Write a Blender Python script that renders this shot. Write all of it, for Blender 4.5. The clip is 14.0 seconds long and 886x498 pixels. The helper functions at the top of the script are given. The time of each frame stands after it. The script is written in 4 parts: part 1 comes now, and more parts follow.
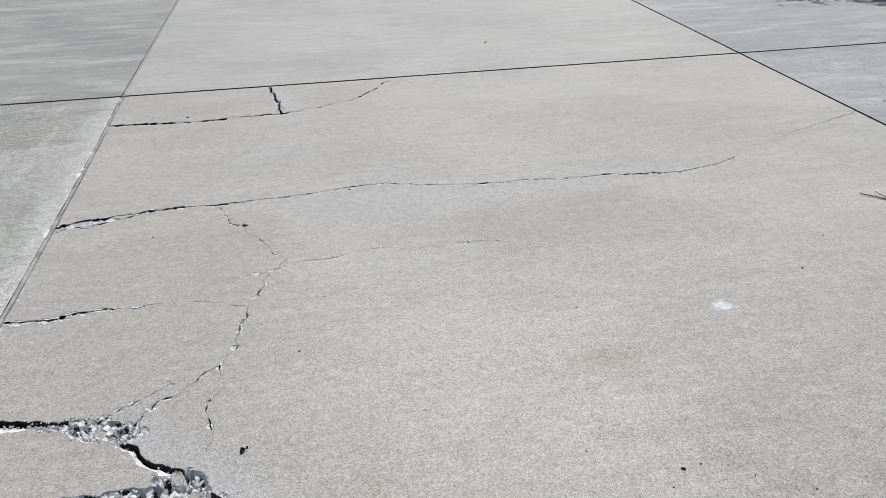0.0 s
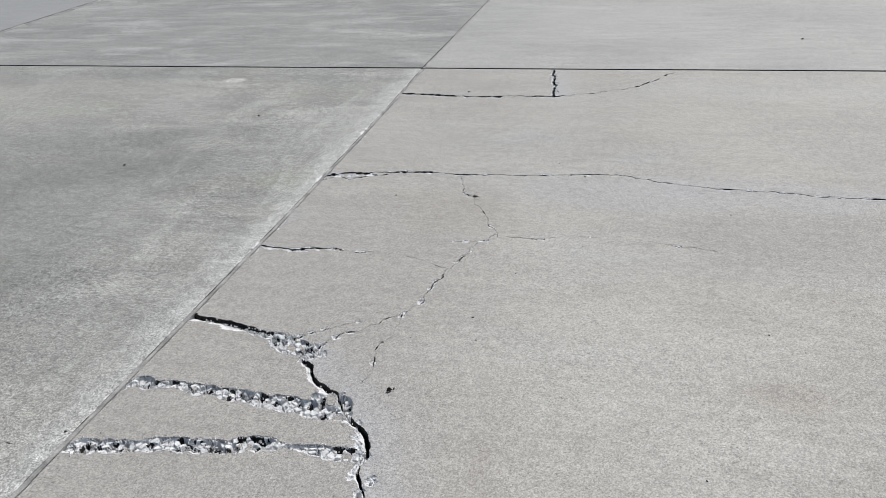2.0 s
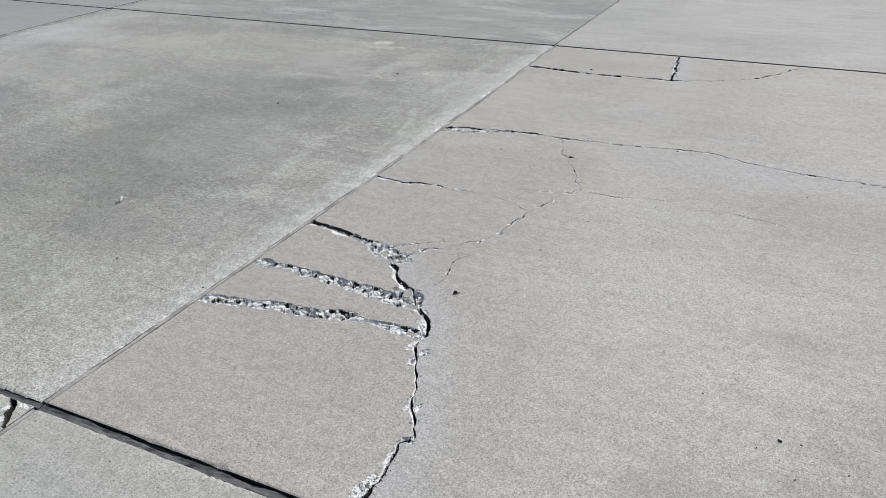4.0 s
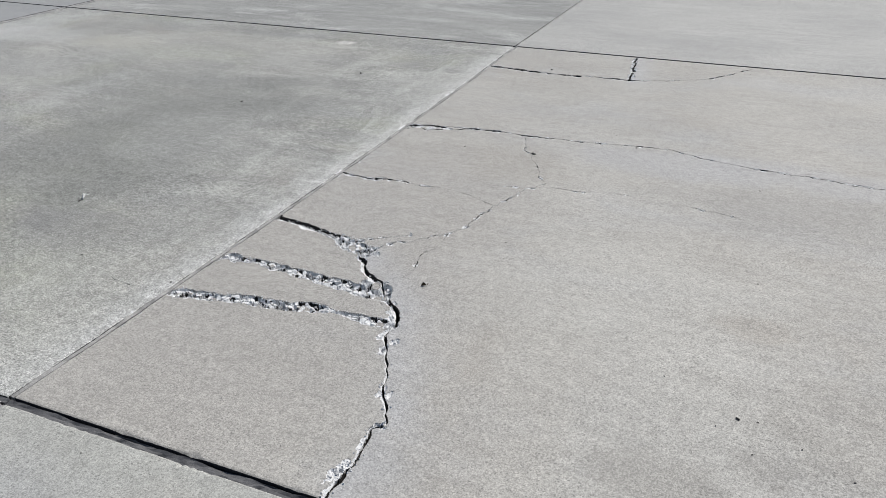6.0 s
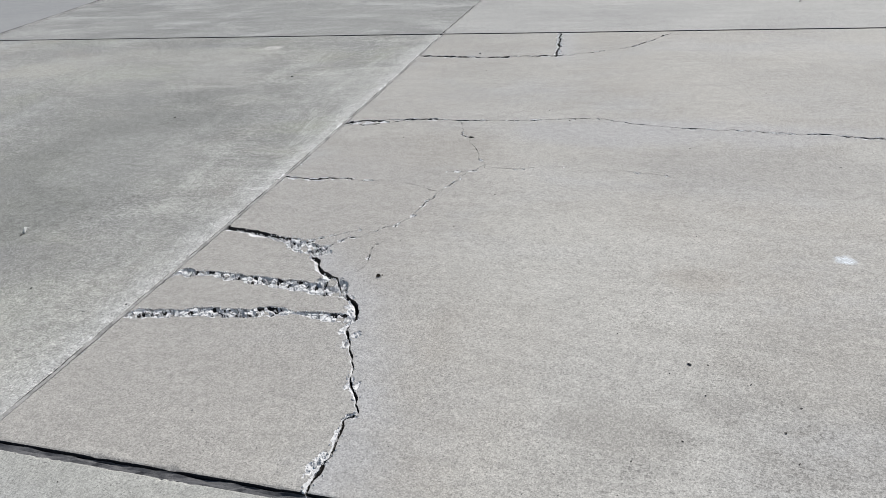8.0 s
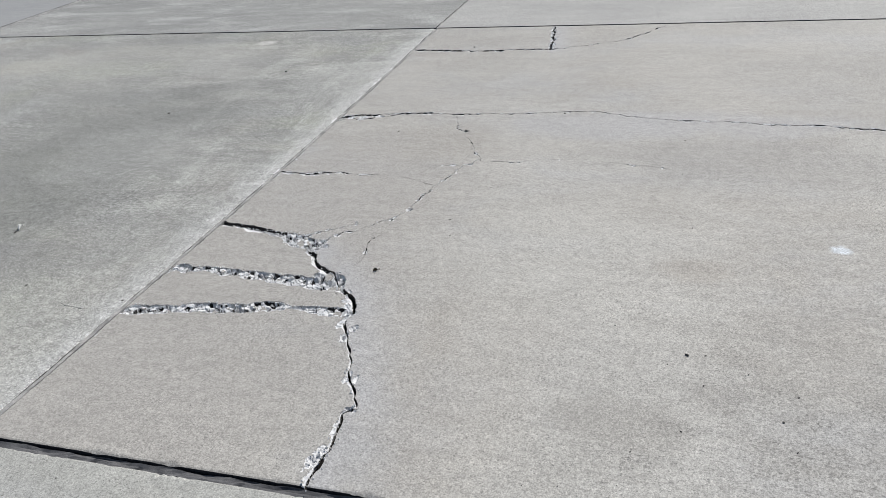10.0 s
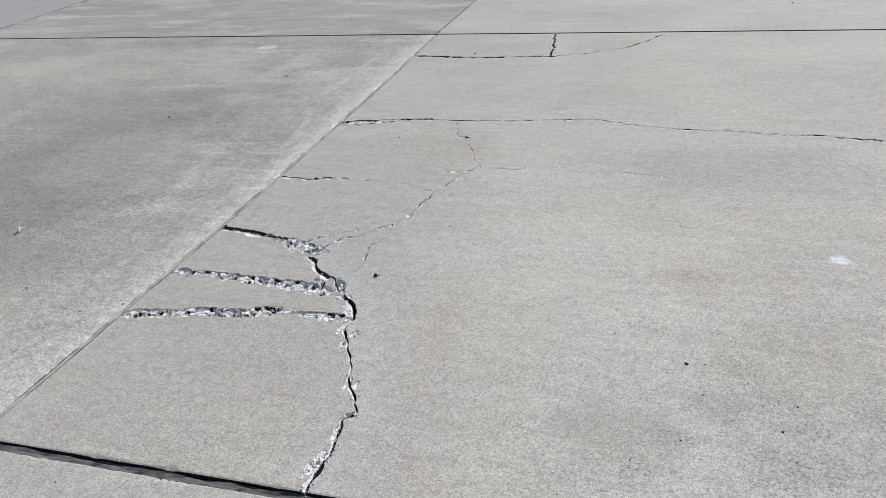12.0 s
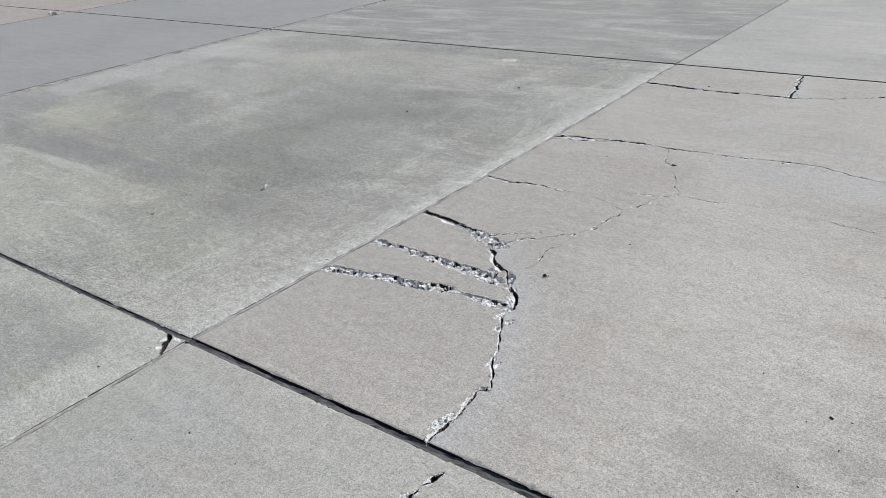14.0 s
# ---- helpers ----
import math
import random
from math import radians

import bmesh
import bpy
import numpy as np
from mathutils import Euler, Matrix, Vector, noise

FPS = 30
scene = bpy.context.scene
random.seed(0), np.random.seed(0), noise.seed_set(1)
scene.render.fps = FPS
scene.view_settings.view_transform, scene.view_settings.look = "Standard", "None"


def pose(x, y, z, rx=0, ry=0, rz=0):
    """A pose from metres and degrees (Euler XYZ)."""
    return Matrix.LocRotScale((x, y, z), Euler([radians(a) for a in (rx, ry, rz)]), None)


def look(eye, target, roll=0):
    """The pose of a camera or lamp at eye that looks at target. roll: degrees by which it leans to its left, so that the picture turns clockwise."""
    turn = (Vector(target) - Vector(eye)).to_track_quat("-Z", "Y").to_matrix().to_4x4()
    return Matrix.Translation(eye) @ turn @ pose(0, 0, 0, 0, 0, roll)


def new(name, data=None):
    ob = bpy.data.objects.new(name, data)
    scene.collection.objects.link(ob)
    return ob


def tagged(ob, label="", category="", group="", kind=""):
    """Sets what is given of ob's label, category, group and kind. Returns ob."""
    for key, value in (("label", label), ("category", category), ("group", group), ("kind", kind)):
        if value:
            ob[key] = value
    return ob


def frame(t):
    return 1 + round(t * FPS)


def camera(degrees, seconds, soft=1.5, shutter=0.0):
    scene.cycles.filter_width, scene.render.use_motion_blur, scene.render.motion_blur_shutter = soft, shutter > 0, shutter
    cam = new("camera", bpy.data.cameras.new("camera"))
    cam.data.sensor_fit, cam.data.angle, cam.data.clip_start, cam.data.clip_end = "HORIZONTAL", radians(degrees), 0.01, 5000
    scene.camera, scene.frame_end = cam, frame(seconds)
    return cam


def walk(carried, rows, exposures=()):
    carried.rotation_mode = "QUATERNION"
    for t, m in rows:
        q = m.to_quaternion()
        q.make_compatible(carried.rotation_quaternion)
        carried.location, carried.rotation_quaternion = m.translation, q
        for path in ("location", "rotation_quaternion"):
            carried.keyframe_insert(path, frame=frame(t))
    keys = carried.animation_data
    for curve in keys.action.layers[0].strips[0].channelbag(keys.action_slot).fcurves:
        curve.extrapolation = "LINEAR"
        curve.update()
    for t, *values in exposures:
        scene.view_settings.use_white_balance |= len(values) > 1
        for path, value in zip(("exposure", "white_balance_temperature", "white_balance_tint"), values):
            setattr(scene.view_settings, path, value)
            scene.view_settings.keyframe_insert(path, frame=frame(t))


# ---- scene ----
cam = camera(61.0, 14.0, 0.8)
PATH = [
    (0, (1.228, -0.596, 1.58), (1.562, 1.128, 0.623), -1.0),
    (0.5, (1.362, -0.356, 1.583), (1.58, 1.42, 0.69), -2.6),
    (1, (1.41, -0.249, 1.55), (1.204, 1.503, 0.608), -3.9),
    (1.5, (1.52, -0.422, 1.55), (1.148, 1.289, 0.583), -5.1),
    (2, (1.707, -0.67, 1.596), (1.216, 1.015, 0.636), -4.1),
    (2.5, (1.978, -0.811, 1.597), (1.273, 0.808, 0.658), -3.5),
    (3, (2.179, -0.903, 1.588), (1.375, 0.613, 0.562), -3.5),
    (3.5, (2.157, -0.993, 1.598), (1.332, 0.538, 0.612), -2.8),
    (3.7, (2.115, -1.056, 1.602), (1.287, 0.483, 0.63), -2.5),
    (5.8, (2.097, -1.15, 1.582), (1.316, 0.421, 0.622), -1.5),
    (6, (2.113, -1.162, 1.587), (1.379, 0.431, 0.626), -1.2),
    (6.5, (2.158, -1.183, 1.595), (1.528, 0.448, 0.623), -3.4),
    (7, (2.148, -1.2, 1.594), (1.521, 0.429, 0.617), -4.3),
    (7.5, (2.163, -1.207, 1.591), (1.543, 0.424, 0.614), -5.0),
    (8, (2.153, -1.224, 1.602), (1.536, 0.403, 0.616), -6.1),
    (10.5, (2.14, -1.229, 1.594), (1.539, 0.396, 0.596), -6.3),
    (11, (2.128, -1.228, 1.595), (1.529, 0.399, 0.597), -6.2),
    (11.5, (2.123, -1.233, 1.607), (1.53, 0.396, 0.611), -6.0),
    (12, (2.133, -1.236, 1.606), (1.537, 0.398, 0.618), -5.7),
    (12.5, (2.153, -1.242, 1.611), (1.549, 0.395, 0.634), -5.5),
    (13, (2.18, -1.272, 1.608), (1.57, 0.361, 0.627), -6.0),
    (13.5, (2.226, -1.315, 1.616), (1.413, 0.259, 0.688), -6.7),
    (14, (2.437, -1.341, 1.603), (1.304, 0.045, 0.712), -4.3),
]
walk(cam, [(t, look(eye, target, roll)) for t, eye, target, roll in PATH], [(0, 0.04), (0.5, -0.02), (1, -0.03), (2.5, -0.06), (3.7, -0.04), (6.5, -0.01), (13, 0.0), (14, -0.03)])

# world, sun, exposure
SUN_AZ, SUN_EL = radians(24), radians(52)
world = bpy.data.worlds.new("sky")
scene.world = world
world.use_nodes = True
wn = world.node_tree.nodes
sky = wn.new("ShaderNodeTexSky")
sky.sky_type, sky.sun_disc = "NISHITA", False
sky.sun_elevation, sky.sun_rotation = SUN_EL, SUN_AZ
world.node_tree.links.new(sky.outputs[0], wn["Background"].inputs[0])
wn["Background"].inputs[1].default_value = 0.065
lamp = bpy.data.lights.new("sun", "SUN")
lamp.energy, lamp.angle, lamp.color = 4.2, radians(0.55), (1.0, 0.968, 0.915)
sun = new("sun", lamp)
to_sun = Vector((math.sin(SUN_AZ) * math.cos(SUN_EL), math.cos(SUN_AZ) * math.cos(SUN_EL), math.sin(SUN_EL)))
sun.matrix_world = look(to_sun * 40, (0, 0, 0))


# ---- materials ----
class Nodes:
    """A thin wrapper round one material's node tree."""

    def __init__(self, name, roughness=0.8, specular=0.3):
        self.mat = bpy.data.materials.new(name)
        self.mat.use_nodes = True
        self.tree = self.mat.node_tree
        self.bsdf = self.tree.nodes["Principled BSDF"]
        self.bsdf.inputs["Roughness"].default_value = roughness
        self.bsdf.inputs["Specular IOR Level"].default_value = specular

    def add(self, kind, **values):
        n = self.tree.nodes.new(kind)
        for key, value in values.items():
            setattr(n, key, value)
        return n

    def put(self, socket, value):
        if hasattr(value, "is_output"):
            self.tree.links.new(value, socket)
        else:
            socket.default_value = value

    def place(self, scale=(1, 1, 1), turn=0.0):
        g = self.add("ShaderNodeNewGeometry")
        m = self.add("ShaderNodeMapping")
        m.inputs["Scale"].default_value = scale
        m.inputs["Rotation"].default_value = (0, 0, turn)
        self.put(m.inputs["Vector"], g.outputs["Position"])
        return m.outputs[0]

    def noise(self, scale, detail=3.0, rough=0.55, stretch=(1, 1, 1), turn=0.0, warp=0.0):
        n = self.add("ShaderNodeTexNoise")
        n.inputs["Scale"].default_value = scale
        n.inputs["Detail"].default_value = detail
        n.inputs["Roughness"].default_value = rough
        n.inputs["Distortion"].default_value = warp
        self.put(n.inputs["Vector"], self.place(stretch, turn))
        return n.outputs["Fac"]

    def cells(self, scale):
        """Small grains: their random colour and the distance from their middle."""
        v = self.add("ShaderNodeTexVoronoi")
        v.inputs["Scale"].default_value = scale
        self.put(v.inputs["Vector"], self.place())
        return v

    def span(self, value, a, b, lo=0.0, hi=1.0):
        m = self.add("ShaderNodeMapRange", clamp=True, interpolation_type="SMOOTHSTEP")
        self.put(m.inputs["Value"], value)
        for key, v in (("From Min", a), ("From Max", b), ("To Min", lo), ("To Max", hi)):
            m.inputs[key].default_value = v
        return m.outputs["Result"]

    def math(self, op, a, b=0.0):
        m = self.add("ShaderNodeMath", operation=op)
        self.put(m.inputs[0], a)
        self.put(m.inputs[1], b)
        return m.outputs[0]

    def mix(self, fac, a, b, kind="MIX"):
        m = self.add("ShaderNodeMix", data_type="RGBA", blend_type=kind)
        self.put(m.inputs["Factor"], fac)
        self.put(m.inputs["A"], (*a, 1) if isinstance(a, tuple) else a)
        self.put(m.inputs["B"], (*b, 1) if isinstance(b, tuple) else b)
        return m.outputs["Result"]

    def scaled(self, colour, value):
        """colour times a grey value"""
        c = self.add("ShaderNodeCombineColor")
        for i in range(3):
            self.put(c.inputs[i], value)
        return self.mix(1.0, colour, c.outputs[0], "MULTIPLY")

    def bump(self, height, distance, strength=1.0, after=None):
        b = self.add("ShaderNodeBump")
        b.inputs["Distance"].default_value = distance
        b.inputs["Strength"].default_value = strength
        self.put(b.inputs["Height"], height)
        if after is not None:
            self.put(b.inputs["Normal"], after)
        return b.outputs["Normal"]

    def axis(self, which):
        g = self.add("ShaderNodeNewGeometry")
        s = self.add("ShaderNodeSeparateXYZ")
        self.put(s.inputs[0], g.outputs["Position"])
        return s.outputs[which]

    def blot(self, x, y, rx, ry, ragged=0.5, scale=4.0):
        """A ragged stain round (x, y): 1 inside, 0 outside."""
        dx = self.math("DIVIDE", self.math("SUBTRACT", self.axis("X"), x), rx)
        dy = self.math("DIVIDE", self.math("SUBTRACT", self.axis("Y"), y), ry)
        r = self.math("SQRT", self.math("ADD", self.math("MULTIPLY", dx, dx), self.math("MULTIPLY", dy, dy)))
        n = self.math("MULTIPLY", self.math("SUBTRACT", self.noise(scale, 5, 0.6), 0.5), ragged * 4)
        return self.span(self.math("ADD", r, n), 0.55, 1.25, 1.0, 0.0)

    def done(self, colour, normal=None):
        self.put(self.bsdf.inputs["Base Color"], colour)
        if normal is not None:
            self.put(self.bsdf.inputs["Normal"], normal)
        return self.mat


def concrete(name, base, stain, pale, grain=1.0, streak=0.5, patches=0.5, extra=None, roughness=0.72, tints=(), gloss=0.40, powdery=0.0):
    """Broomed and weathered slab concrete."""
    n = Nodes(name, roughness, gloss)
    n.bsdf.inputs["Diffuse Roughness"].default_value = powdery
    col = n.mix(n.span(n.noise(0.55, 5, 0.6, (1, 1.5, 1), 0.15, 0.4), 0.36, 0.66), base, stain)
    col = n.mix(n.math("MULTIPLY", n.span(n.noise(1.7, 6, 0.62, (0.55, 1.5, 1), 0.1, 0.6), 0.48, 0.72), patches), col, pale)
    col = n.mix(n.math("MULTIPLY", n.span(n.noise(3.6, 6, 0.65, (0.8, 1.3, 1), -0.1), 0.52, 0.75), 0.30), col, stain)
    col = n.mix(n.math("MULTIPLY", n.span(n.noise(9, 6, 0.7, (0.75, 1.2, 1), 0.05, 0.3), 0.50, 0.72), 0.28), col, stain)
    col = n.mix(n.math("MULTIPLY", n.span(n.noise(6.5, 6, 0.7, (0.7, 1.25, 1), -0.08, 0.3), 0.54, 0.74), 0.35), col, pale)
    if tints:
        for scale, turn, colour, amount in tints:
            col = n.mix(n.math("MULTIPLY", n.span(n.noise(scale, 5, 0.6, (0.8, 1.2, 1), turn, 0.5), 0.48, 0.70), amount), col, colour)
    if extra:
        col = extra(n, col)
    # broom strokes that run across the slab
    broom = n.noise(70, 4, 0.65, (0.14, 1.5, 1), 0.02)
    wide = n.noise(14, 5, 0.65, (0.16, 1.0, 1), 0.015)
    col = n.scaled(col, n.span(broom, 0.25, 0.75, 1 - 0.085 * streak, 1 + 0.075 * streak))
    col = n.scaled(col, n.span(wide, 0.3, 0.7, 1 - 0.10 * streak, 1 + 0.09 * streak))
    # sand grain and pits
    fine = n.noise(230, 2, 0.7)
    sand = n.noise(100, 3, 0.75)
    grit = n.cells(210)
    col = n.scaled(col, n.span(grit.outputs["Color"], 0.1, 0.9, 1 - 0.23 * grain, 1 + 0.20 * grain))
    col = n.scaled(col, n.span(fine, 0.32, 0.68, 1 - 0.27 * grain, 1 + 0.23 * grain))
    col = n.scaled(col, n.span(sand, 0.34, 0.66, 1 - 0.14 * grain, 1 + 0.12 * grain))
    blotch = n.noise(26, 5, 0.75, (0.88, 1.05, 1), 0.03)
    col = n.scaled(col, n.span(blotch, 0.32, 0.68, 1 - 0.12 * grain, 1 + 0.11 * grain))
    hole = n.cells(95)
    chosen = n.span(hole.outputs["Color"], 0.52, 0.58)
    pit = n.math("MULTIPLY", n.span(hole.outputs["Distance"], 0.14, 0.34, 1, 0), chosen)
    pit = n.math("MULTIPLY", pit, n.span(n.noise(5, 4), 0.35, 0.65, 0.35, 1.0))
    col = n.mix(n.math("MULTIPLY", pit, min(1.0, 0.85 * grain)), col, (0.11, 0.11, 0.106))
    chip = n.span(n.noise(120, 1, 0.4, (0.55, 1.3, 1), 0.05), 0.665, 0.70)
    chip = n.math("MULTIPLY", chip, n.span(n.noise(2.3, 4, 0.6), 0.38, 0.62, 0.35, 1.0))
    col = n.mix(n.math("MULTIPLY", chip, min(0.9, 0.75 * grain)), col, (0.10, 0.10, 0.097))
    nor = n.bump(n.noise(12, 5, 0.6), 0.004, 0.25)
    nor = n.bump(broom, 0.0016, 0.35 * streak, nor)
    nor = n.bump(fine, 0.0014, 0.5 * grain, nor)
    return n.done(col, nor)


def crack_margin(n):
    a = n.add("ShaderNodeAttribute", attribute_name="margin")
    return a.outputs["Fac"]


def main_stains(n, col):
    # broad weathering: brownish clouds, a cool rinsed band beside the long crack
    cloud = n.span(n.noise(1.15, 6, 0.62, (0.7, 1.4, 1), 0.1, 0.8), 0.46, 0.66)
    col = n.mix(n.math("MULTIPLY", cloud, 0.48), col, (0.338, 0.323, 0.297))
    clean = n.span(n.noise(0.9, 6, 0.62, (0.8, 1.3, 1), -0.2, 0.8), 0.50, 0.70)
    col = n.mix(n.math("MULTIPLY", clean, 0.5), col, (0.432, 0.428, 0.410))
    col = n.mix(n.math("MULTIPLY", n.blot(1.9, 2.85, 1.1, 0.22, 0.5, 2.5), 0.45), col, (0.365, 0.369, 0.388))
    col = n.mix(n.math("MULTIPLY", n.blot(0.75, 2.6, 0.45, 0.40, 0.5, 2.5), 0.18), col, (0.335, 0.322, 0.298))
    # tan dust held on the broken plates, a rinsed grey margin along the cracks
    plates = n.math("MULTIPLY", n.blot(0.50, 1.25, 0.72, 1.75, 0.42, 3.2), 0.66)
    col = n.mix(plates, col, (0.362, 0.350, 0.331))
    m = n.math("MULTIPLY", crack_margin(n), n.span(n.noise(6, 4), 0.3, 0.6, 0.65, 0.95))
    col = n.mix(m, col, (0.398, 0.399, 0.404))
    # brown haze beside the bend, oil-dark mottling in the south-east part
    col = n.mix(n.math("MULTIPLY", n.blot(1.5, 0.55, 0.25, 0.7, 0.4), 0.35), col, (0.33, 0.305, 0.27))
    speck = n.span(n.noise(75, 4, 0.75, (0.85, 1.1, 1)), 0.50, 0.64)
    near = n.math("MAXIMUM", n.blot(2.62, 0.42, 0.42, 0.30, 0.5), n.math("MULTIPLY", n.blot(1.98, 0.22, 0.30, 0.16, 0.5), 0.8))
    col = n.mix(n.math("MULTIPLY", n.math("MULTIPLY", near, speck), 0.55), col, (0.125, 0.124, 0.120))
    # brownish mottling towards the south-east
    mottle = n.span(n.noise(4.5, 6, 0.7, (0.8, 1.3, 1), 0.1, 0.6), 0.47, 0.64)
    zone = n.math("MULTIPLY", n.span(n.axis("X"), 1.3, 2.2), n.span(n.axis("Y"), 0.9, 2.2, 1, 0))
    col = n.mix(n.math("MULTIPLY", n.math("MULTIPLY", mottle, zone), 0.34), col, (0.285, 0.272, 0.252))
    fleck = n.math("MULTIPLY", n.span(n.noise(62, 2, 0.5, (0.42, 1.7, 1), 0.05), 0.655, 0.70), n.span(n.noise(2.6, 4, 0.6), 0.42, 0.62, 0.1, 1.0))
    col = n.mix(n.math("MULTIPLY", n.math("MULTIPLY", fleck, zone), 0.75), col, (0.105, 0.10, 0.095))
    dots = n.span(n.noise(85, 3, 0.6), 0.56, 0.64)
    col = n.mix(n.math("MULTIPLY", n.math("MULTIPLY", dots, n.math("MULTIPLY", mottle, zone)), 0.6), col, (0.12, 0.12, 0.115))
    col = n.mix(n.math("MULTIPLY", n.blot(3.3, 0.8, 0.9, 0.9, 0.5, 1.5), 0.28), col, (0.315, 0.31, 0.298))
    col = n.mix(n.math("MULTIPLY", n.blot(2.5, 2.35, 0.8, 0.33, 0.4, 3), 0.35), col, (0.30, 0.295, 0.285))
    col = n.mix(n.math("MULTIPLY", n.blot(1.85, 1.0, 0.55, 1.2, 0.35, 1.8), 0.40), col, (0.455, 0.450, 0.428))
    col = n.mix(n.math("MULTIPLY", n.blot(2.39, 1.39, 0.3, 0.14, 0.45, 3.5), 0.2), col, (0.3, 0.285, 0.262))
    col = n.mix(n.math("MULTIPLY", n.blot(2.5, 1.0, 0.22, 0.16, 0.45, 3.5), 0.35), col, (0.29, 0.278, 0.258))
    col = n.mix(n.math("MULTIPLY", n.blot(1.99, 0.47, 0.2, 0.12, 0.45, 3.5), 0.45), col, (0.27, 0.26, 0.242))
    col = n.mix(n.math("MULTIPLY", n.blot(2.28, 0.62, 0.1, 0.08, 0.45, 3.5), 0.4), col, (0.26, 0.25, 0.235))
    col = n.mix(n.math("MULTIPLY", n.blot(2.3, 2.45, 0.75, 0.22, 0.45, 3.5), 0.35), col, (0.32, 0.312, 0.3))
    col = n.mix(n.math("MULTIPLY", n.blot(0.86, 2.5, 0.3, 0.3, 0.45, 3.5), 0.3), col, (0.335, 0.318, 0.29))
    col = n.mix(n.math("MULTIPLY", n.blot(1.5, 1.45, 0.5, 0.5, 0.45, 3.5), 0.3), col, (0.44, 0.432, 0.402))
    col = n.mix(n.math("MULTIPLY", n.blot(3.3, 3.4, 0.9, 0.35, 0.45, 3.5), 0.35), col, (0.345, 0.335, 0.315))
    # oily spots and a faint brown drip mark
    for x, y, r in ((2.17, 0.47, 0.075), (2.45, 0.68, 0.06), (2.53, 0.43, 0.085), (2.54, 0.57, 0.05), (2.70, 0.67, 0.06), (2.08, 0.33, 0.055)):
        spot = n.math("MULTIPLY", n.blot(x, y, r, r * 0.8, 0.5, 16), n.math("ADD", n.math("MULTIPLY", speck, 0.6), 0.08))
        col = n.mix(spot, col, (0.16, 0.155, 0.148))
    col = n.mix(n.math("MULTIPLY", n.blot(2.2, 1.35, 0.14, 0.10, 0.5, 8), 0.3), col, (0.30, 0.27, 0.235))
    # bird-lime white splash
    col = n.mix(n.blot(2.73, 1.567, 0.040, 0.034, 0.35, 40), col, (0.58, 0.62, 0.66))
    return col


def west_stains(n, col):
    # pale scoured lip along the joint, dark grown-over field, greenish corner
    speck = n.math("MULTIPLY", n.span(n.noise(62, 2, 0.5, (0.7, 1.2, 1), 0.02), 0.54, 0.62), n.span(n.axis("X"), -0.45, -0.12, 1, 0.25))
    col = n.mix(n.math("MULTIPLY", speck, n.span(n.noise(2.2, 4, 0.6), 0.35, 0.65, 0.40, 0.9)), col, (0.15, 0.155, 0.15))
    col = n.mix(n.span(n.noise(58, 2, 0.5, (0.7, 1.2, 1), 0.5), 0.60, 0.68, 0, 0.6), col, (0.47, 0.475, 0.455))
    drawn = n.math("MULTIPLY", n.span(n.noise(2.8, 6, 0.65, (1.5, 0.34, 1), 0.12, 0.4), 0.52, 0.66), n.span(n.axis("X"), -1.5, -0.5, 0.2, 0.9))
    col = n.mix(drawn, col, (0.43, 0.436, 0.415))
    lip = n.span(n.math("ADD", n.axis("X"), n.math("MULTIPLY", n.math("SUBTRACT", n.noise(3.5, 5, 0.65), 0.5), 0.22)), -0.21, -0.02)
    wob = n.span(n.noise(5, 5, 0.65), 0.32, 0.62, 0.30, 0.9)
    col = n.mix(n.math("MULTIPLY", n.blot(-1.35, 1.95, 0.75, 1.15, 0.5, 1.6), 0.78), col, (0.225, 0.23, 0.22))
    col = n.mix(n.math("MULTIPLY", n.blot(-2.0, 3.0, 1.2, 0.8, 0.5, 1.6), 0.4), col, (0.25, 0.255, 0.245))
    col = n.mix(n.math("MULTIPLY", n.blot(-1.7, 0.45, 1.3, 0.45, 0.5, 2.2), 0.35), col, (0.37, 0.378, 0.335))
    col = n.mix(n.math("MULTIPLY", n.blot(-1.75, 0.75, 0.3, 0.2, 0.3, 3), 0.3), col, (0.40, 0.35, 0.32))
    col = n.mix(n.math("MULTIPLY", n.blot(-3.6, 2.9, 1.1, 0.5, 0.6, 2.4), 0.45), col, (0.45, 0.45, 0.43))
    col = n.mix(n.math("MULTIPLY", n.blot(-4.9, 3.2, 0.35, 2.2, 0.6, 2.0), 0.5), col, (0.47, 0.48, 0.48))
    col = n.mix(n.math("MULTIPLY", n.blot(-0.85, 1.0, 0.34, 0.20, 0.5, 5), 0.6), col, (0.235, 0.235, 0.238))
    col = n.mix(n.math("MULTIPLY", n.blot(-4.5, 3.9, 0.8, 0.28, 0.45, 3.0), 0.55), col, (0.48, 0.485, 0.48))
    col = n.mix(n.math("MULTIPLY", n.blot(-3.76, 1.63, 0.55, 0.3, 0.45, 3.0), 0.55), col, (0.405, 0.412, 0.345))
    col = n.mix(n.math("MULTIPLY", n.blot(-2.6, 2.45, 0.16, 0.75, 0.45, 3.0), 0.4), col, (0.42, 0.425, 0.415))
    col = n.mix(n.math("MULTIPLY", n.blot(-3.44, 3.92, 0.5, 0.25, 0.45, 3.0), 0.5), col, (0.42, 0.41, 0.36))
    col = n.mix(n.math("MULTIPLY", n.blot(-4.7, 1.5, 0.45, 0.45, 0.45, 3.0), 0.5), col, (0.235, 0.245, 0.252))
    col = n.mix(n.math("MULTIPLY", n.blot(-2.8, 1.12, 1.1, 0.15, 0.45, 3.0), 0.65), col, (0.235, 0.24, 0.248))
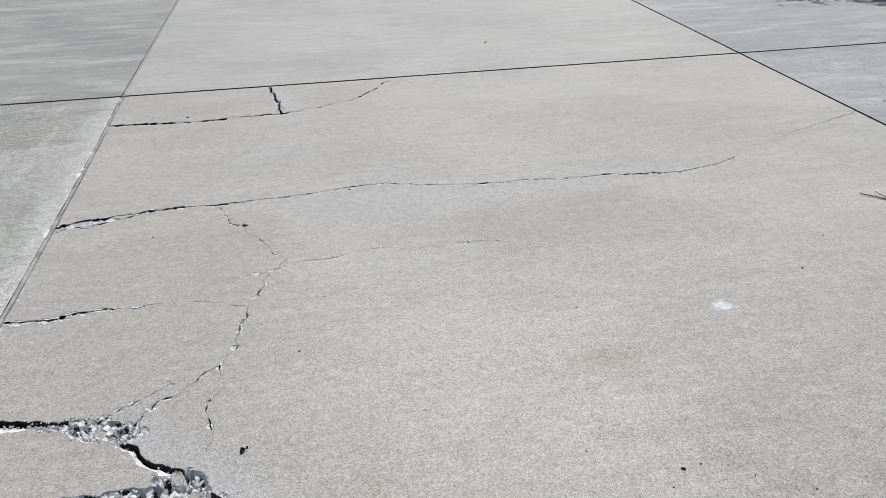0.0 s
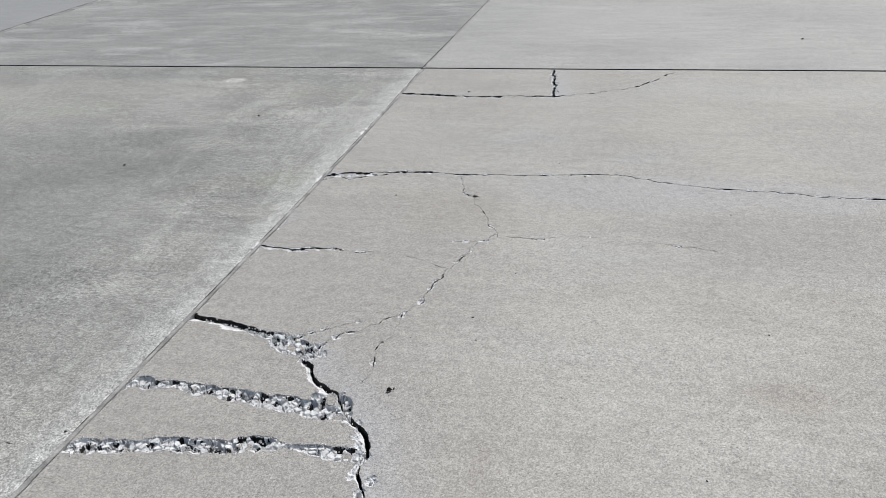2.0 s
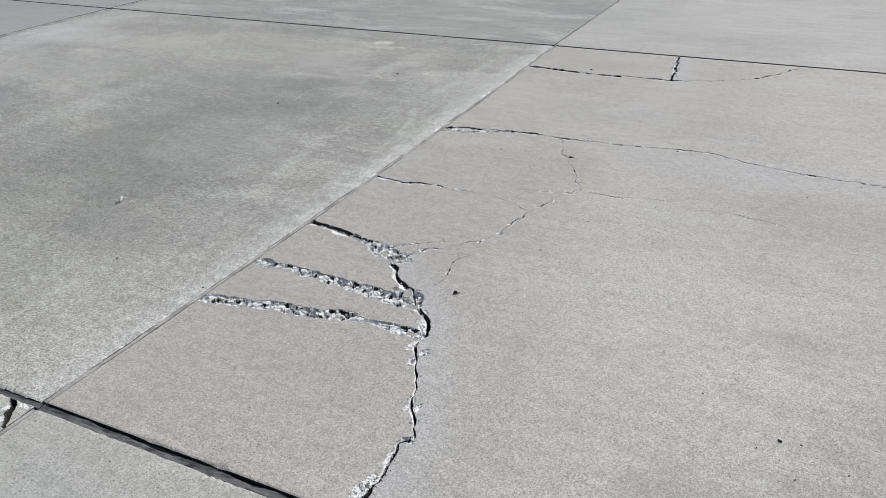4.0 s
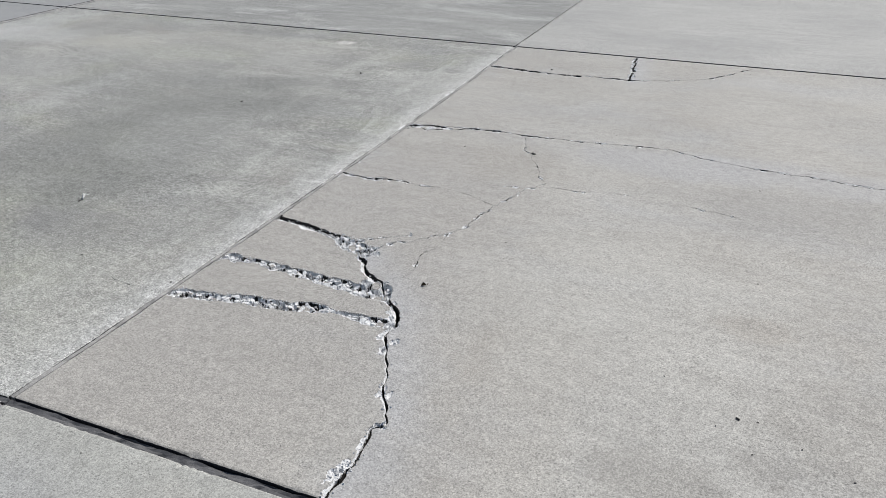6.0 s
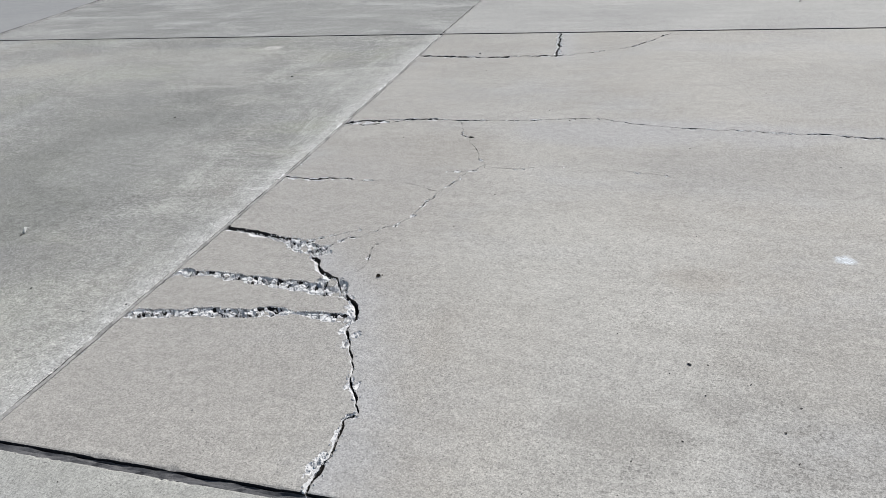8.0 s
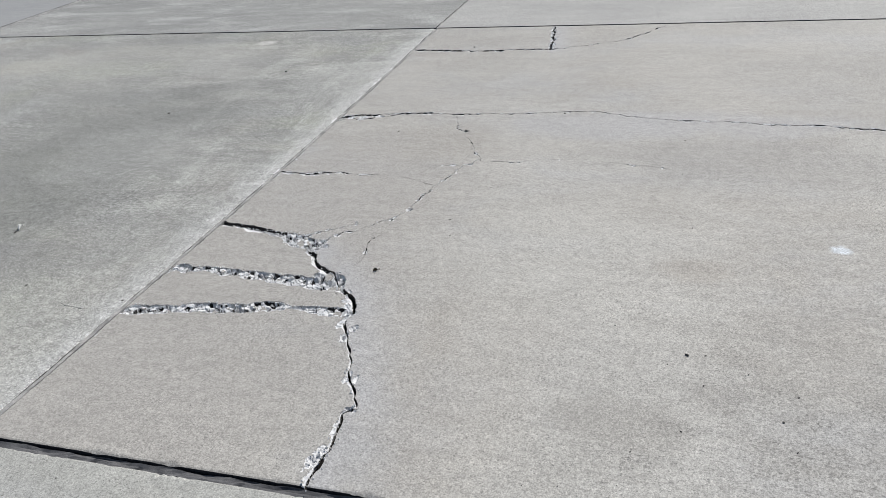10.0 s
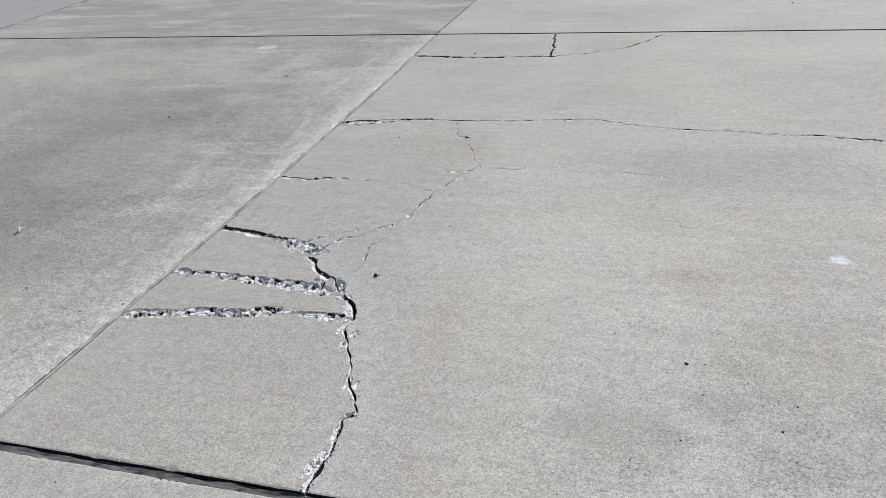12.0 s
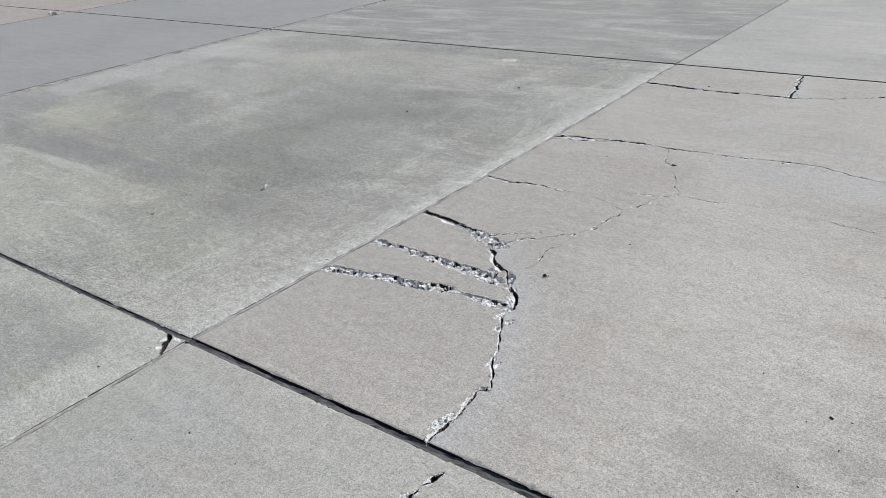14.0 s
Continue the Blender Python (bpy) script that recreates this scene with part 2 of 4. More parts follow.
    col = n.mix(n.math("MULTIPLY", n.blot(-2.73, 1.93, 0.35, 0.28, 0.45, 3.0), 0.22), col, (0.25, 0.255, 0.25))
    col = n.mix(n.math("MULTIPLY", n.blot(-2.75, 0.9, 0.7, 0.05, 0.45, 3.0), 0.6), col, (0.45, 0.46, 0.47))
    col = n.mix(n.math("MULTIPLY", n.blot(-1.67, 0.18, 0.14, 0.05, 0.45, 3.0), 0.6), col, (0.47, 0.475, 0.44))
    col = n.mix(n.math("MULTIPLY", n.blot(-3.2, 2.9, 0.9, 0.35, 0.45, 3.0), 0.18), col, (0.25, 0.258, 0.255))
    col = n.mix(n.math("MULTIPLY", n.blot(-1.9, 4.4, 1.3, 0.25, 0.45, 3.0), 0.4), col, (0.42, 0.415, 0.385))
    col = n.mix(n.math("MULTIPLY", n.blot(-1.1, 2.2, 0.5, 0.5, 0.45, 3.0), 0.3), col, (0.4, 0.405, 0.395))
    col = n.mix(n.math("MULTIPLY", n.blot(-2.2, 4.72, 0.5, 0.1, 0.45, 3.0), 0.45), col, (0.25, 0.255, 0.25))
    col = n.mix(n.math("MULTIPLY", n.blot(-1.45, 4.62, 0.1, 0.06, 0.45, 3.0), 0.8), col, (0.56, 0.55, 0.53))
    col = n.mix(n.math("MULTIPLY", n.blot(-0.35, 3.6, 0.28, 0.6, 0.45, 3.0), 0.35), col, (0.43, 0.435, 0.42))
    col = n.mix(n.math("MULTIPLY", n.blot(-0.52, 1.15, 0.26, 0.42, 0.4, 4.0), 0.4), col, (0.245, 0.25, 0.243))
    col = n.mix(n.math("MULTIPLY", n.blot(-2.4, 3.9, 1.7, 0.55, 0.55, 2.2), 0.38), col, (0.43, 0.428, 0.408))
    # a pale greenish strip with a fairly straight rim along the cross joint
    rim = n.math("ADD", n.axis("Y"), n.math("MULTIPLY", n.math("SUBTRACT", n.noise(3, 6, 0.65), 0.5), 0.28))
    strip = n.math("MULTIPLY", n.span(rim, 0.885, 0.945, 1, 0), n.span(n.axis("X"), -1.9, -1.2, 1, 0.25))
    col = n.mix(n.math("MULTIPLY", strip, n.span(n.noise(2.6, 5), 0.3, 0.7, 0.45, 0.9)), col, (0.395, 0.402, 0.362))
    col = n.mix(n.math("MULTIPLY", strip, n.span(n.noise(7, 5, 0.6, (0.6, 1.3, 1)), 0.58, 0.68, 0, 0.6)), col, (0.50, 0.51, 0.48))
    col = n.mix(n.math("MULTIPLY", n.blot(-0.45, 0.75, 0.45, 1.0, 0.5, 2.5), 0.2), col, (0.385, 0.383, 0.358))
    col = n.mix(n.math("MULTIPLY", n.blot(-0.2, 0.05, 0.5, 0.4, 0.5, 4), 0.5), col, (0.45, 0.452, 0.43))
    col = n.mix(n.math("MULTIPLY", lip, wob), col, (0.485, 0.49, 0.48))
    edge = n.math("ADD", n.axis("X"), n.math("MULTIPLY", n.math("SUBTRACT", n.noise(9, 5, 0.7), 0.5), 0.07))
    scour = n.math("MULTIPLY", n.span(edge, -0.062, -0.020), n.span(n.noise(14, 4, 0.6), 0.35, 0.62, 0.15, 0.70))
    return n.mix(scour, col, (0.515, 0.52, 0.512))


def north_west_stains(n, col):
    streaks = n.span(n.noise(2.0, 6, 0.68, (0.40, 1.5, 1), 0.03, 0.5), 0.50, 0.68)
    return n.mix(n.math("MULTIPLY", streaks, 0.65), col, (0.47, 0.475, 0.47))


def corner_stains(n, col):
    col = n.mix(n.math("MULTIPLY", n.blot(-0.10, -0.3, 0.20, 0.7, 0.5, 4), 0.6), col, (0.47, 0.475, 0.455))
    return n.mix(n.math("MULTIPLY", n.blot(-0.6, -0.05, 0.8, 0.16, 0.5, 4), 0.45), col, (0.43, 0.435, 0.40))


def south_stains(n, col):
    return n.mix(n.math("MULTIPLY", crack_margin(n), 0.5), col, (0.37, 0.372, 0.37))


MAIN = concrete("concrete_tan_grey", (0.403, 0.391, 0.366), (0.346, 0.338, 0.320), (0.438, 0.433, 0.414), 0.80, 0.45, 0.5, main_stains, tints=((0.9, 0.3, (0.408, 0.402, 0.376), 0.5), (1.3, -0.4, (0.375, 0.380, 0.388), 0.5)))
WEST = concrete("concrete_green_grey", (0.358, 0.360, 0.344), (0.256, 0.260, 0.252), (0.455, 0.457, 0.435), 1.3, 0.55, 1.05, west_stains, tints=((1.1, 0.5, (0.348, 0.365, 0.292), 0.70), (0.8, -0.3, (0.335, 0.345, 0.350), 0.5), (1.6, 1.1, (0.385, 0.360, 0.330), 0.3)), roughness=0.80, gloss=0.30, powdery=0.03)
SOUTH = concrete("concrete_south", (0.390, 0.392, 0.370), (0.346, 0.349, 0.332), (0.43, 0.43, 0.405), 0.75, 0.5, 0.5, south_stains, tints=((1.2, 0.4, (0.37, 0.39, 0.345), 0.5), (1.0, -0.2, (0.365, 0.372, 0.380), 0.5), (2.0, 0.8, (0.41, 0.385, 0.355), 0.3)))
SOUTH_WEST = concrete("concrete_mossy", (0.350, 0.357, 0.340), (0.285, 0.293, 0.285), (0.46, 0.465, 0.43), 1.0, 0.5, 0.9, corner_stains, tints=((1.3, 0.4, (0.345, 0.37, 0.30), 0.6), (2.2, -0.3, (0.44, 0.45, 0.40), 0.5)), roughness=0.80, gloss=0.30, powdery=0.03)
NORTH = concrete("concrete_pale_grey", (0.388, 0.387, 0.375), (0.340, 0.340, 0.333), (0.445, 0.443, 0.43), 0.8, 0.7, 0.6)
NORTH_WEST = concrete("concrete_streaked", (0.320, 0.324, 0.314), (0.255, 0.260, 0.255), (0.41, 0.412, 0.40), 1.0, 0.9, 0.7, north_west_stains, roughness=0.80, gloss=0.30, powdery=0.03)
FAR_WEST = concrete("concrete_smooth_grey", (0.305, 0.311, 0.314), (0.280, 0.286, 0.290), (0.335, 0.341, 0.342), 0.35, 0.5, 0.35)
FAR_TAN = concrete("concrete_pinkish", (0.385, 0.355, 0.335), (0.33, 0.305, 0.29), (0.44, 0.41, 0.39), 0.6, 0.5, 0.5)
EAST = concrete("concrete_grey", (0.312, 0.324, 0.333), (0.255, 0.268, 0.278), (0.405, 0.415, 0.42), 1.2, 1.0, 0.5, north_west_stains)


def broken_material(name, varied=False):
    """Fresh fracture of concrete; loose pieces differ in how clean they are."""
    n = Nodes(name, 0.9, 0.2)
    col = n.mix(n.span(n.noise(60, 4, 0.65), 0.35, 0.65), (0.80, 0.805, 0.81), (0.62, 0.63, 0.645))
    if varied:
        one = n.add("ShaderNodeObjectInfo").outputs["Random"]
        two = n.add("ShaderNodeNewGeometry").outputs["Random Per Island"]
        pick = n.math("FRACT", n.math("ADD", one, two))
        col = n.mix(n.span(pick, 0.0, 1.0, 0.20, 0.95), col, (0.30, 0.303, 0.312))
    v = n.add("ShaderNodeTexVoronoi")
    v.inputs["Scale"].default_value = 110
    n.put(v.inputs["Vector"], n.place())
    col = n.mix(n.span(v.outputs["Distance"], 0.14, 0.34, 0.30, 0.0), col, (0.36, 0.35, 0.33))
    col = n.mix(n.span(n.noise(22, 4), 0.55, 0.72, 0.0, 0.35), col, (0.34, 0.35, 0.37))
    return n.done(col, n.bump(n.noise(260, 4, 0.7), 0.003, 0.8))


def dirt_shade_material(name, a, b):
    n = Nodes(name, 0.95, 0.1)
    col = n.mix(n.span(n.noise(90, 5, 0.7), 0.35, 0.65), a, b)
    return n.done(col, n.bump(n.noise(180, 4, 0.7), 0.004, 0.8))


def sealant_material(name, a, b, dust):
    n = Nodes(name, 0.75, 0.3)
    col = n.mix(n.span(n.noise(9, 5, 0.65), 0.35, 0.65), a, b)
    col = n.mix(n.span(n.noise(55, 5, 0.7, (0.4, 1, 1)), 0.5, 0.72, 0.0, 0.55), col, dust)
    col = n.scaled(col, n.span(n.noise(240, 2), 0.3, 0.7, 0.82, 1.16))
    return n.done(col, n.bump(n.noise(70, 4, 0.65), 0.003, 0.6))


def plain(name, a, b, scale, roughness=0.8):
    n = Nodes(name, roughness, 0.3)
    col = n.mix(n.span(n.noise(scale, 4, 0.6), 0.35, 0.65), a, b)
    return n.done(col, n.bump(n.noise(scale * 3, 3), 0.002, 0.6))


BROKEN = broken_material("broken_concrete")
CHUNKS = broken_material("loose_broken_concrete", True)
# near-black for the depth of cracks: their shade put into the colour
CRACK_SHADE = dirt_shade_material("crack_shade", (0.026, 0.025, 0.025), (0.060, 0.057, 0.055))
SIDE = dirt_shade_material("sealed_slab_side", (0.030, 0.030, 0.034), (0.060, 0.060, 0.064))
SOIL = dirt_shade_material("gravel_base", (0.22, 0.20, 0.17), (0.30, 0.28, 0.25))
RUBBER = sealant_material("weathered_sealant", (0.080, 0.081, 0.088), (0.125, 0.126, 0.132), (0.24, 0.24, 0.24))
DUSTY = sealant_material("dusty_sealant", (0.19, 0.19, 0.188), (0.37, 0.368, 0.360), (0.49, 0.488, 0.478))
BLACK = sealant_material("black_sealant", (0.045, 0.045, 0.048), (0.07, 0.07, 0.072), (0.14, 0.14, 0.14))
LEAF = plain("dry_leaf", (0.055, 0.045, 0.035), (0.11, 0.085, 0.06), 120)
BARK = plain("twig_bark", (0.12, 0.11, 0.10), (0.21, 0.195, 0.18), 200)
PALE_STONE = plain("pale_stone", (0.72, 0.72, 0.70), (0.82, 0.82, 0.80), 140)
DARK_STONE = plain("dark_stone", (0.05, 0.048, 0.045), (0.10, 0.095, 0.09), 150)


# ---- numeric helpers ----
def lattice(ix, iy, seed):
    h = (ix.astype(np.int64) * 374761393 + iy.astype(np.int64) * 668265263 + seed * 974711) & 0xFFFFFFFF
    h = ((h ^ (h >> 13)) * 1274126177) & 0xFFFFFFFF
    return ((h ^ (h >> 16)) & 0xFFFF) / 65535.0


def vnoise(x, y, seed):
    """Smooth value noise between 0 and 1."""
    x, y = np.asarray(x, float), np.asarray(y, float)
    ix, iy = np.floor(x), np.floor(y)
    fx, fy = x - ix, y - iy
    fx, fy = fx * fx * (3 - 2 * fx), fy * fy * (3 - 2 * fy)
    a = lattice(ix, iy, seed) * (1 - fx) + lattice(ix + 1, iy, seed) * fx
    b = lattice(ix, iy + 1, seed) * (1 - fx) + lattice(ix + 1, iy + 1, seed) * fx
    return a * (1 - fy) + b * fy


def chunks(x, y, size, seed, split=False):
    """Broken lumps: the nearest lump's height (0..1) with a tilted flat top, and 0 in the seams between lumps."""
    gx, gy = np.floor(x / size), np.floor(y / size)
    best, second, value = np.full(x.shape, 9.0), np.full(x.shape, 9.0), np.zeros(x.shape)
    lean = np.zeros(x.shape)
    for ox in (-1, 0, 1):
        for oy in (-1, 0, 1):
            cx, cy = gx + ox, gy + oy
            px = (cx + lattice(cx, cy, seed)) * size
            py = (cy + lattice(cx, cy, seed + 1)) * size
            dx, dy = (x - px) / size, (y - py) / size
            d = np.abs(dx) * 0.6 + np.abs(dy) * 0.6 + 0.5 * np.hypot(dx, dy)
            near = d < best
            second = np.where(near, best, np.minimum(second, d))
            value = np.where(near, lattice(cx, cy, seed + 2), value)
            lean = np.where(near, (lattice(cx, cy, seed + 3) - 0.5) * dx + (lattice(cx, cy, seed + 4) - 0.5) * dy, lean)
            best = np.where(near, d, best)
    crest = np.clip((second - best) / 0.22, 0, 1)
    return (value, crest, lean) if split else value * crest ** 0.6


class Crack:
    """A jagged line of short segments with a half-width each."""

    def __init__(self, points, depth, style, seed, jag=0.004, width=None, step=0.006, least=0.05, bank=0.0, fine=False):
        self.depth, self.style, self.bank, self.fine = depth, style, bank, fine or style == "hair"
        rng = np.random.RandomState(seed)
        p = np.array([q[:2] for q in points], float)
        w = np.array([q[2] if len(q) > 2 else width for q in points], float)
        s = np.concatenate(([0], np.cumsum(np.hypot(*np.diff(p, axis=0).T))))
        t = np.linspace(0, s[-1], max(3, int(s[-1] / step)))
        x, y, w = np.interp(t, s, p[:, 0]), np.interp(t, s, p[:, 1]), np.interp(t, s, w)
        j = (vnoise(t / 0.05, t * 0, seed) - 0.5) * 2.4 + (vnoise(t / 0.018, t * 0 + 7, seed) - 0.5) * 1.6
        fade = np.minimum(1, np.minimum(t, s[-1] - t) / 0.03)
        nx, ny = -np.gradient(y, t), np.gradient(x, t)
        x, y = x + nx * j * jag * fade, y + ny * j * jag * fade
        if style == "hair":
            gate = np.clip((vnoise(t / 0.055, t * 0 + 3, seed) - 0.30) * 2.6, least, 1.4) * np.clip((vnoise(t / 0.014, t * 0 + 4, seed) - 0.2) * 2.4, max(0.15, least), 1.4)
            w = w * np.where(w > 0.0045, np.maximum(gate, 0.28), gate)
        else:
            w = w * (0.72 + 0.36 * vnoise(t / 0.030, t * 0 + 5, seed) + 0.22 * vnoise(t / 0.011, t * 0 + 6, seed))
        self.a = np.stack((x[:-1], y[:-1]), 1)
        self.b = np.stack((x[1:], y[1:]), 1)
        self.w = (w[:-1] + w[1:]) / 2
        self.seed = seed


def distances(px, py, a, b, reach, w=None):
    """Distance from points to the nearest segment (less its half-width, if given), looked up tile by tile."""
    out = np.full(px.shape, 9.0)
    arg = np.zeros(px.shape, int)
    lo, hi = np.minimum(a, b), np.maximum(a, b)
    size = max(0.25, reach)
    tx, ty = np.floor(px / size).astype(int), np.floor(py / size).astype(int)
    key = tx * 100003 + ty
    order = np.argsort(key, kind="stable")
    cuts = np.flatnonzero(np.diff(key[order])) + 1
    for idx in np.split(order, cuts):
        x0, y0 = tx[idx[0]] * size, ty[idx[0]] * size
        seg = np.flatnonzero((hi[:, 0] > x0 - reach) & (lo[:, 0] < x0 + size + reach) & (hi[:, 1] > y0 - reach) & (lo[:, 1] < y0 + size + reach))
        if not len(seg):
            continue
        sa, d = a[seg], b[seg] - a[seg]
        ll = np.maximum((d ** 2).sum(1), 1e-12)
        for k in range(0, len(idx), 4000):
            part_ = idx[k:k + 4000]
            vx, vy = px[part_, None] - sa[:, 0], py[part_, None] - sa[:, 1]
            u = np.clip((vx * d[:, 0] + vy * d[:, 1]) / ll, 0, 1)
            dist = np.hypot(vx - u * d[:, 0], vy - u * d[:, 1])
            if w is not None:
                dist = dist - w[seg]
            best = dist.argmin(1)
            out[part_] = dist[np.arange(len(part_)), best]
            arg[part_] = seg[best]
    return out, arg


# ---- the slabs ----
def bend(x, y):
    """The joints are not quite square: the cross joint runs askew, the long joint bows."""
    long_bow = np.where((y > 0) & (y < 5), 0.030 * np.sin(np.pi * y / 5), 0.0) * np.exp(-(x / 0.8) ** 2)
    skew = (0.025 * np.clip(x, -6, 6) - 0.006) * np.exp(-(y / 1.6) ** 2)
    far_skew = 0.045 * np.clip(y - 5, -5, 5) * np.exp(-((x - 4.82) / 1.5) ** 2)
    return x + long_bow + far_skew, y + skew


class Slab:
    """One concrete slab as a solid whose top carries its cracks and worn edges in relief."""

    def __init__(self, x0, x1, y0, y1, materials, cracks=(), edges="", seed=1, roots=16, spalls=()):
        # edges: the sides (w, e, s, n) whose wear is modelled finely
        self.box, self.cracks, self.seed, self.edges, self.spalls = (x0, x1, y0, y1), cracks, seed, edges, spalls
        sx, sy = (x1 - x0) / roots, (y1 - y0) / roots
        segs = [(c.a, c.b, c.w, np.full(len(c.w), 8 if c.fine else 7)) for c in cracks]
        if spalls:
            p = np.array([q[:2] for q in spalls])
            segs.append((p, p + 1e-4, np.array([max(q[2:4]) * 1.2 for q in spalls]), np.full(len(p), 7)))
        lines = {"w": ((x0, y0), (x0, y1)), "e": ((x1, y0), (x1, y1)), "s": ((x0, y0), (x1, y0)), "n": ((x0, y1), (x1, y1))}
        for side in edges:
            p, q = np.array(lines[side[0]], float)
            u = np.linspace(0, 1, 41)[:, None]
            pts = p + (q - p) * u
            mid = (pts[:-1] + pts[1:]) / 2
            keep = (np.abs(mid[:, 0]) < 3.4) & (mid[:, 1] > -1.6)
            bx, by = bend(pts[:, 0], pts[:, 1])
            pts = np.stack((bx, by), 1)
            segs.append((pts[:-1][keep], pts[1:][keep], np.full(keep.sum(), 0.006), np.full(keep.sum(), 6)))
        top = 8
        full = 1 << top
        cells = [(i * full, j * full) for i in range(roots) for j in range(roots)]
        cells = np.array(cells)
        leaves = []
        if segs:
            A, B = np.concatenate([s[0] for s in segs]), np.concatenate([s[1] for s in segs])
            W, M = np.concatenate([s[2] for s in segs]), np.concatenate([s[3] for s in segs])
        for level in range(top + 1):
            size = full >> level
            if level == top or not segs:
                leaves.append((cells, size))
                break
            cx = x0 + (cells[:, 0] + size / 2) / full * sx
            cy = y0 + (cells[:, 1] + size / 2) / full * sy
            cx, cy = bend(cx, cy)
            real = max(sx, sy) * size / full
            use = M > level
            if not use.any():
                leaves.append((cells, size))
                break
            d, _ = distances(cx, cy, A[use], B[use], 2.2 * real + 0.08, W[use])
            split = d < 1.9 * real
            leaves.append((cells[~split], size))
            c, half = cells[split], size // 2
            cells = np.concatenate([c + o for o in ((0, 0), (half, 0), (0, half), (half, half))]) if len(c) else np.zeros((0, 2), int)
            if not len(cells):
                break
        self.build(leaves, full, roots, sx, sy, materials)

    def build(self, leaves, full, roots, sx, sy, materials):
        x0, x1, y0, y1 = self.box
        span_ = roots * full
        wide = span_ + 1
        have = {}
        for cells, size in leaves:
            for ox, oy in ((0, 0), (size, 0), (0, size), (size, size)):
                for k in ((cells[:, 0] + ox) * wide + cells[:, 1] + oy).tolist():
                    if k not in have:
                        have[k] = len(have)
        keys = np.fromiter(have.keys(), np.int64, len(have))
        gx, gy = keys // wide, keys % wide
        x, y = bend(x0 + gx / full * sx, y0 + gy / full * sy)
        z, margin, rough = self.relief(x, y, gx / span_, gy / span_)
        faces = []

        def chain(ax, ay, bx, by, out):
            """The corners along one side of a cell, with those that finer neighbours put there."""
            out.append(have[ax * wide + ay])
            stack = [(ax, ay, bx, by)]
            found = []
            while stack:
                px, py, qx, qy = stack.pop()
                if abs(px - qx) + abs(py - qy) < 2:
                    continue
                mx, my = (px + qx) // 2, (py + qy) // 2
                k = have.get(mx * wide + my)
                if k is not None:
                    found.append((abs(mx - ax) + abs(my - ay), k))
                    stack.append((px, py, mx, my))
                    stack.append((mx, my, qx, qy))
            out.extend(k for _, k in sorted(found))

        for cells, size in leaves:
            for i, j in cells.tolist():
                loop = []
                chain(i, j, i + size, j, loop)
                chain(i + size, j, i + size, j + size, loop)
                chain(i + size, j + size, i, j + size, loop)
                chain(i, j + size, i, j, loop)
                faces.append(loop)
        top_count = len(faces)
        # sides and underside
        count = len(keys)
        rim = []
        for side in (np.flatnonzero(gy == 0)[np.argsort(gx[gy == 0])], np.flatnonzero(gx == span_)[np.argsort(gy[gx == span_])],
                     np.flatnonzero(gy == span_)[np.argsort(-gx[gy == span_])], np.flatnonzero(gx == 0)[np.argsort(-gy[gx == 0])]):
            rim.extend(side[:-1].tolist())
        low = {k: count + n for n, k in enumerate(rim)}
        verts = np.concatenate((np.stack((x, y, z), 1), np.stack((x[rim], y[rim], np.full(len(rim), -0.15)), 1)))
        for a, b in zip(rim, rim[1:] + rim[:1]):
            faces.append([b, a, low[a], low[b]])
        faces.append([low[k] for k in reversed(rim)])
        mesh = bpy.data.meshes.new("concrete_slab")
        mesh.from_pydata(verts.tolist(), [], faces)
        for m in materials:
            mesh.materials.append(m)
        kind = np.zeros(len(faces), np.int32)
        kind[top_count:] = len(materials)
        mesh.materials.append(SIDE)
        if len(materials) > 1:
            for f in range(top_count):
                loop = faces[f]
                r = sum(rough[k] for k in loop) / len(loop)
                # deep faces take the painted shade colour
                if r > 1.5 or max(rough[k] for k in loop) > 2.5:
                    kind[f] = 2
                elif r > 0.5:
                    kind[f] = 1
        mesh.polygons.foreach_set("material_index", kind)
        layer = mesh.attributes.new("margin", "FLOAT", "POINT")
        layer.data.foreach_set("value", np.concatenate((margin, np.zeros(len(rim)))).astype(np.float32))
        mesh.update()
        self.object = new("concrete_slab", mesh)

    def relief(self, x, y, u, v):
        """Height, weathering margin and kind of surface (0 face, 1 broken, 2 and up painted crack shade) at every
        corner.
        """
        x0, x1, y0, y1 = self.box
        seed = self.seed
        z = (vnoise(x * 1.3, y * 1.3, 9) - 0.5) * 0.0016
        margin, rough = np.zeros(x.shape), np.zeros(x.shape)
        # arris: rounded and chipped
        for side, e, s in (("w", u * (x1 - x0), y), ("e", (1 - u) * (x1 - x0), y), ("s", v * (y1 - y0), x), ("n", (1 - v) * (y1 - y0), x)):
            if side not in self.edges:
                continue
            wear = 0.003 + 0.022 * np.clip((vnoise(s * 11, s * 0, seed + ord(side)) - 0.50) * 3, 0, 1) * vnoise(s * 70, s * 0, seed + 3) ** 1.5
            z = z - np.clip(1 - e / wear, 0, 1) ** 1.5 * (0.001 + wear * 0.35)
            rough = np.where((e < wear - 0.004) & (wear > (0.011 if side in "we" else 0.0235)), 1.0, rough)
        ground = z
        for px, py, rx, ry, deep in self.spalls:
            r = np.hypot((x - px) / rx, (y - py) / ry) + (vnoise(x * 70, y * 70, seed + 5) - 0.5) * 0.8 + (vnoise(x * 190, y * 190, seed + 7) - 0.5) * 0.6
            bowl = np.clip((1 - r) * 1.8, 0, 1) * (deep * 0.75 + 0.005 * chunks(x, y, 0.013, seed + 6))
            z = z - bowl
            rough = np.where(bowl > 0.001, 1.0, rough)
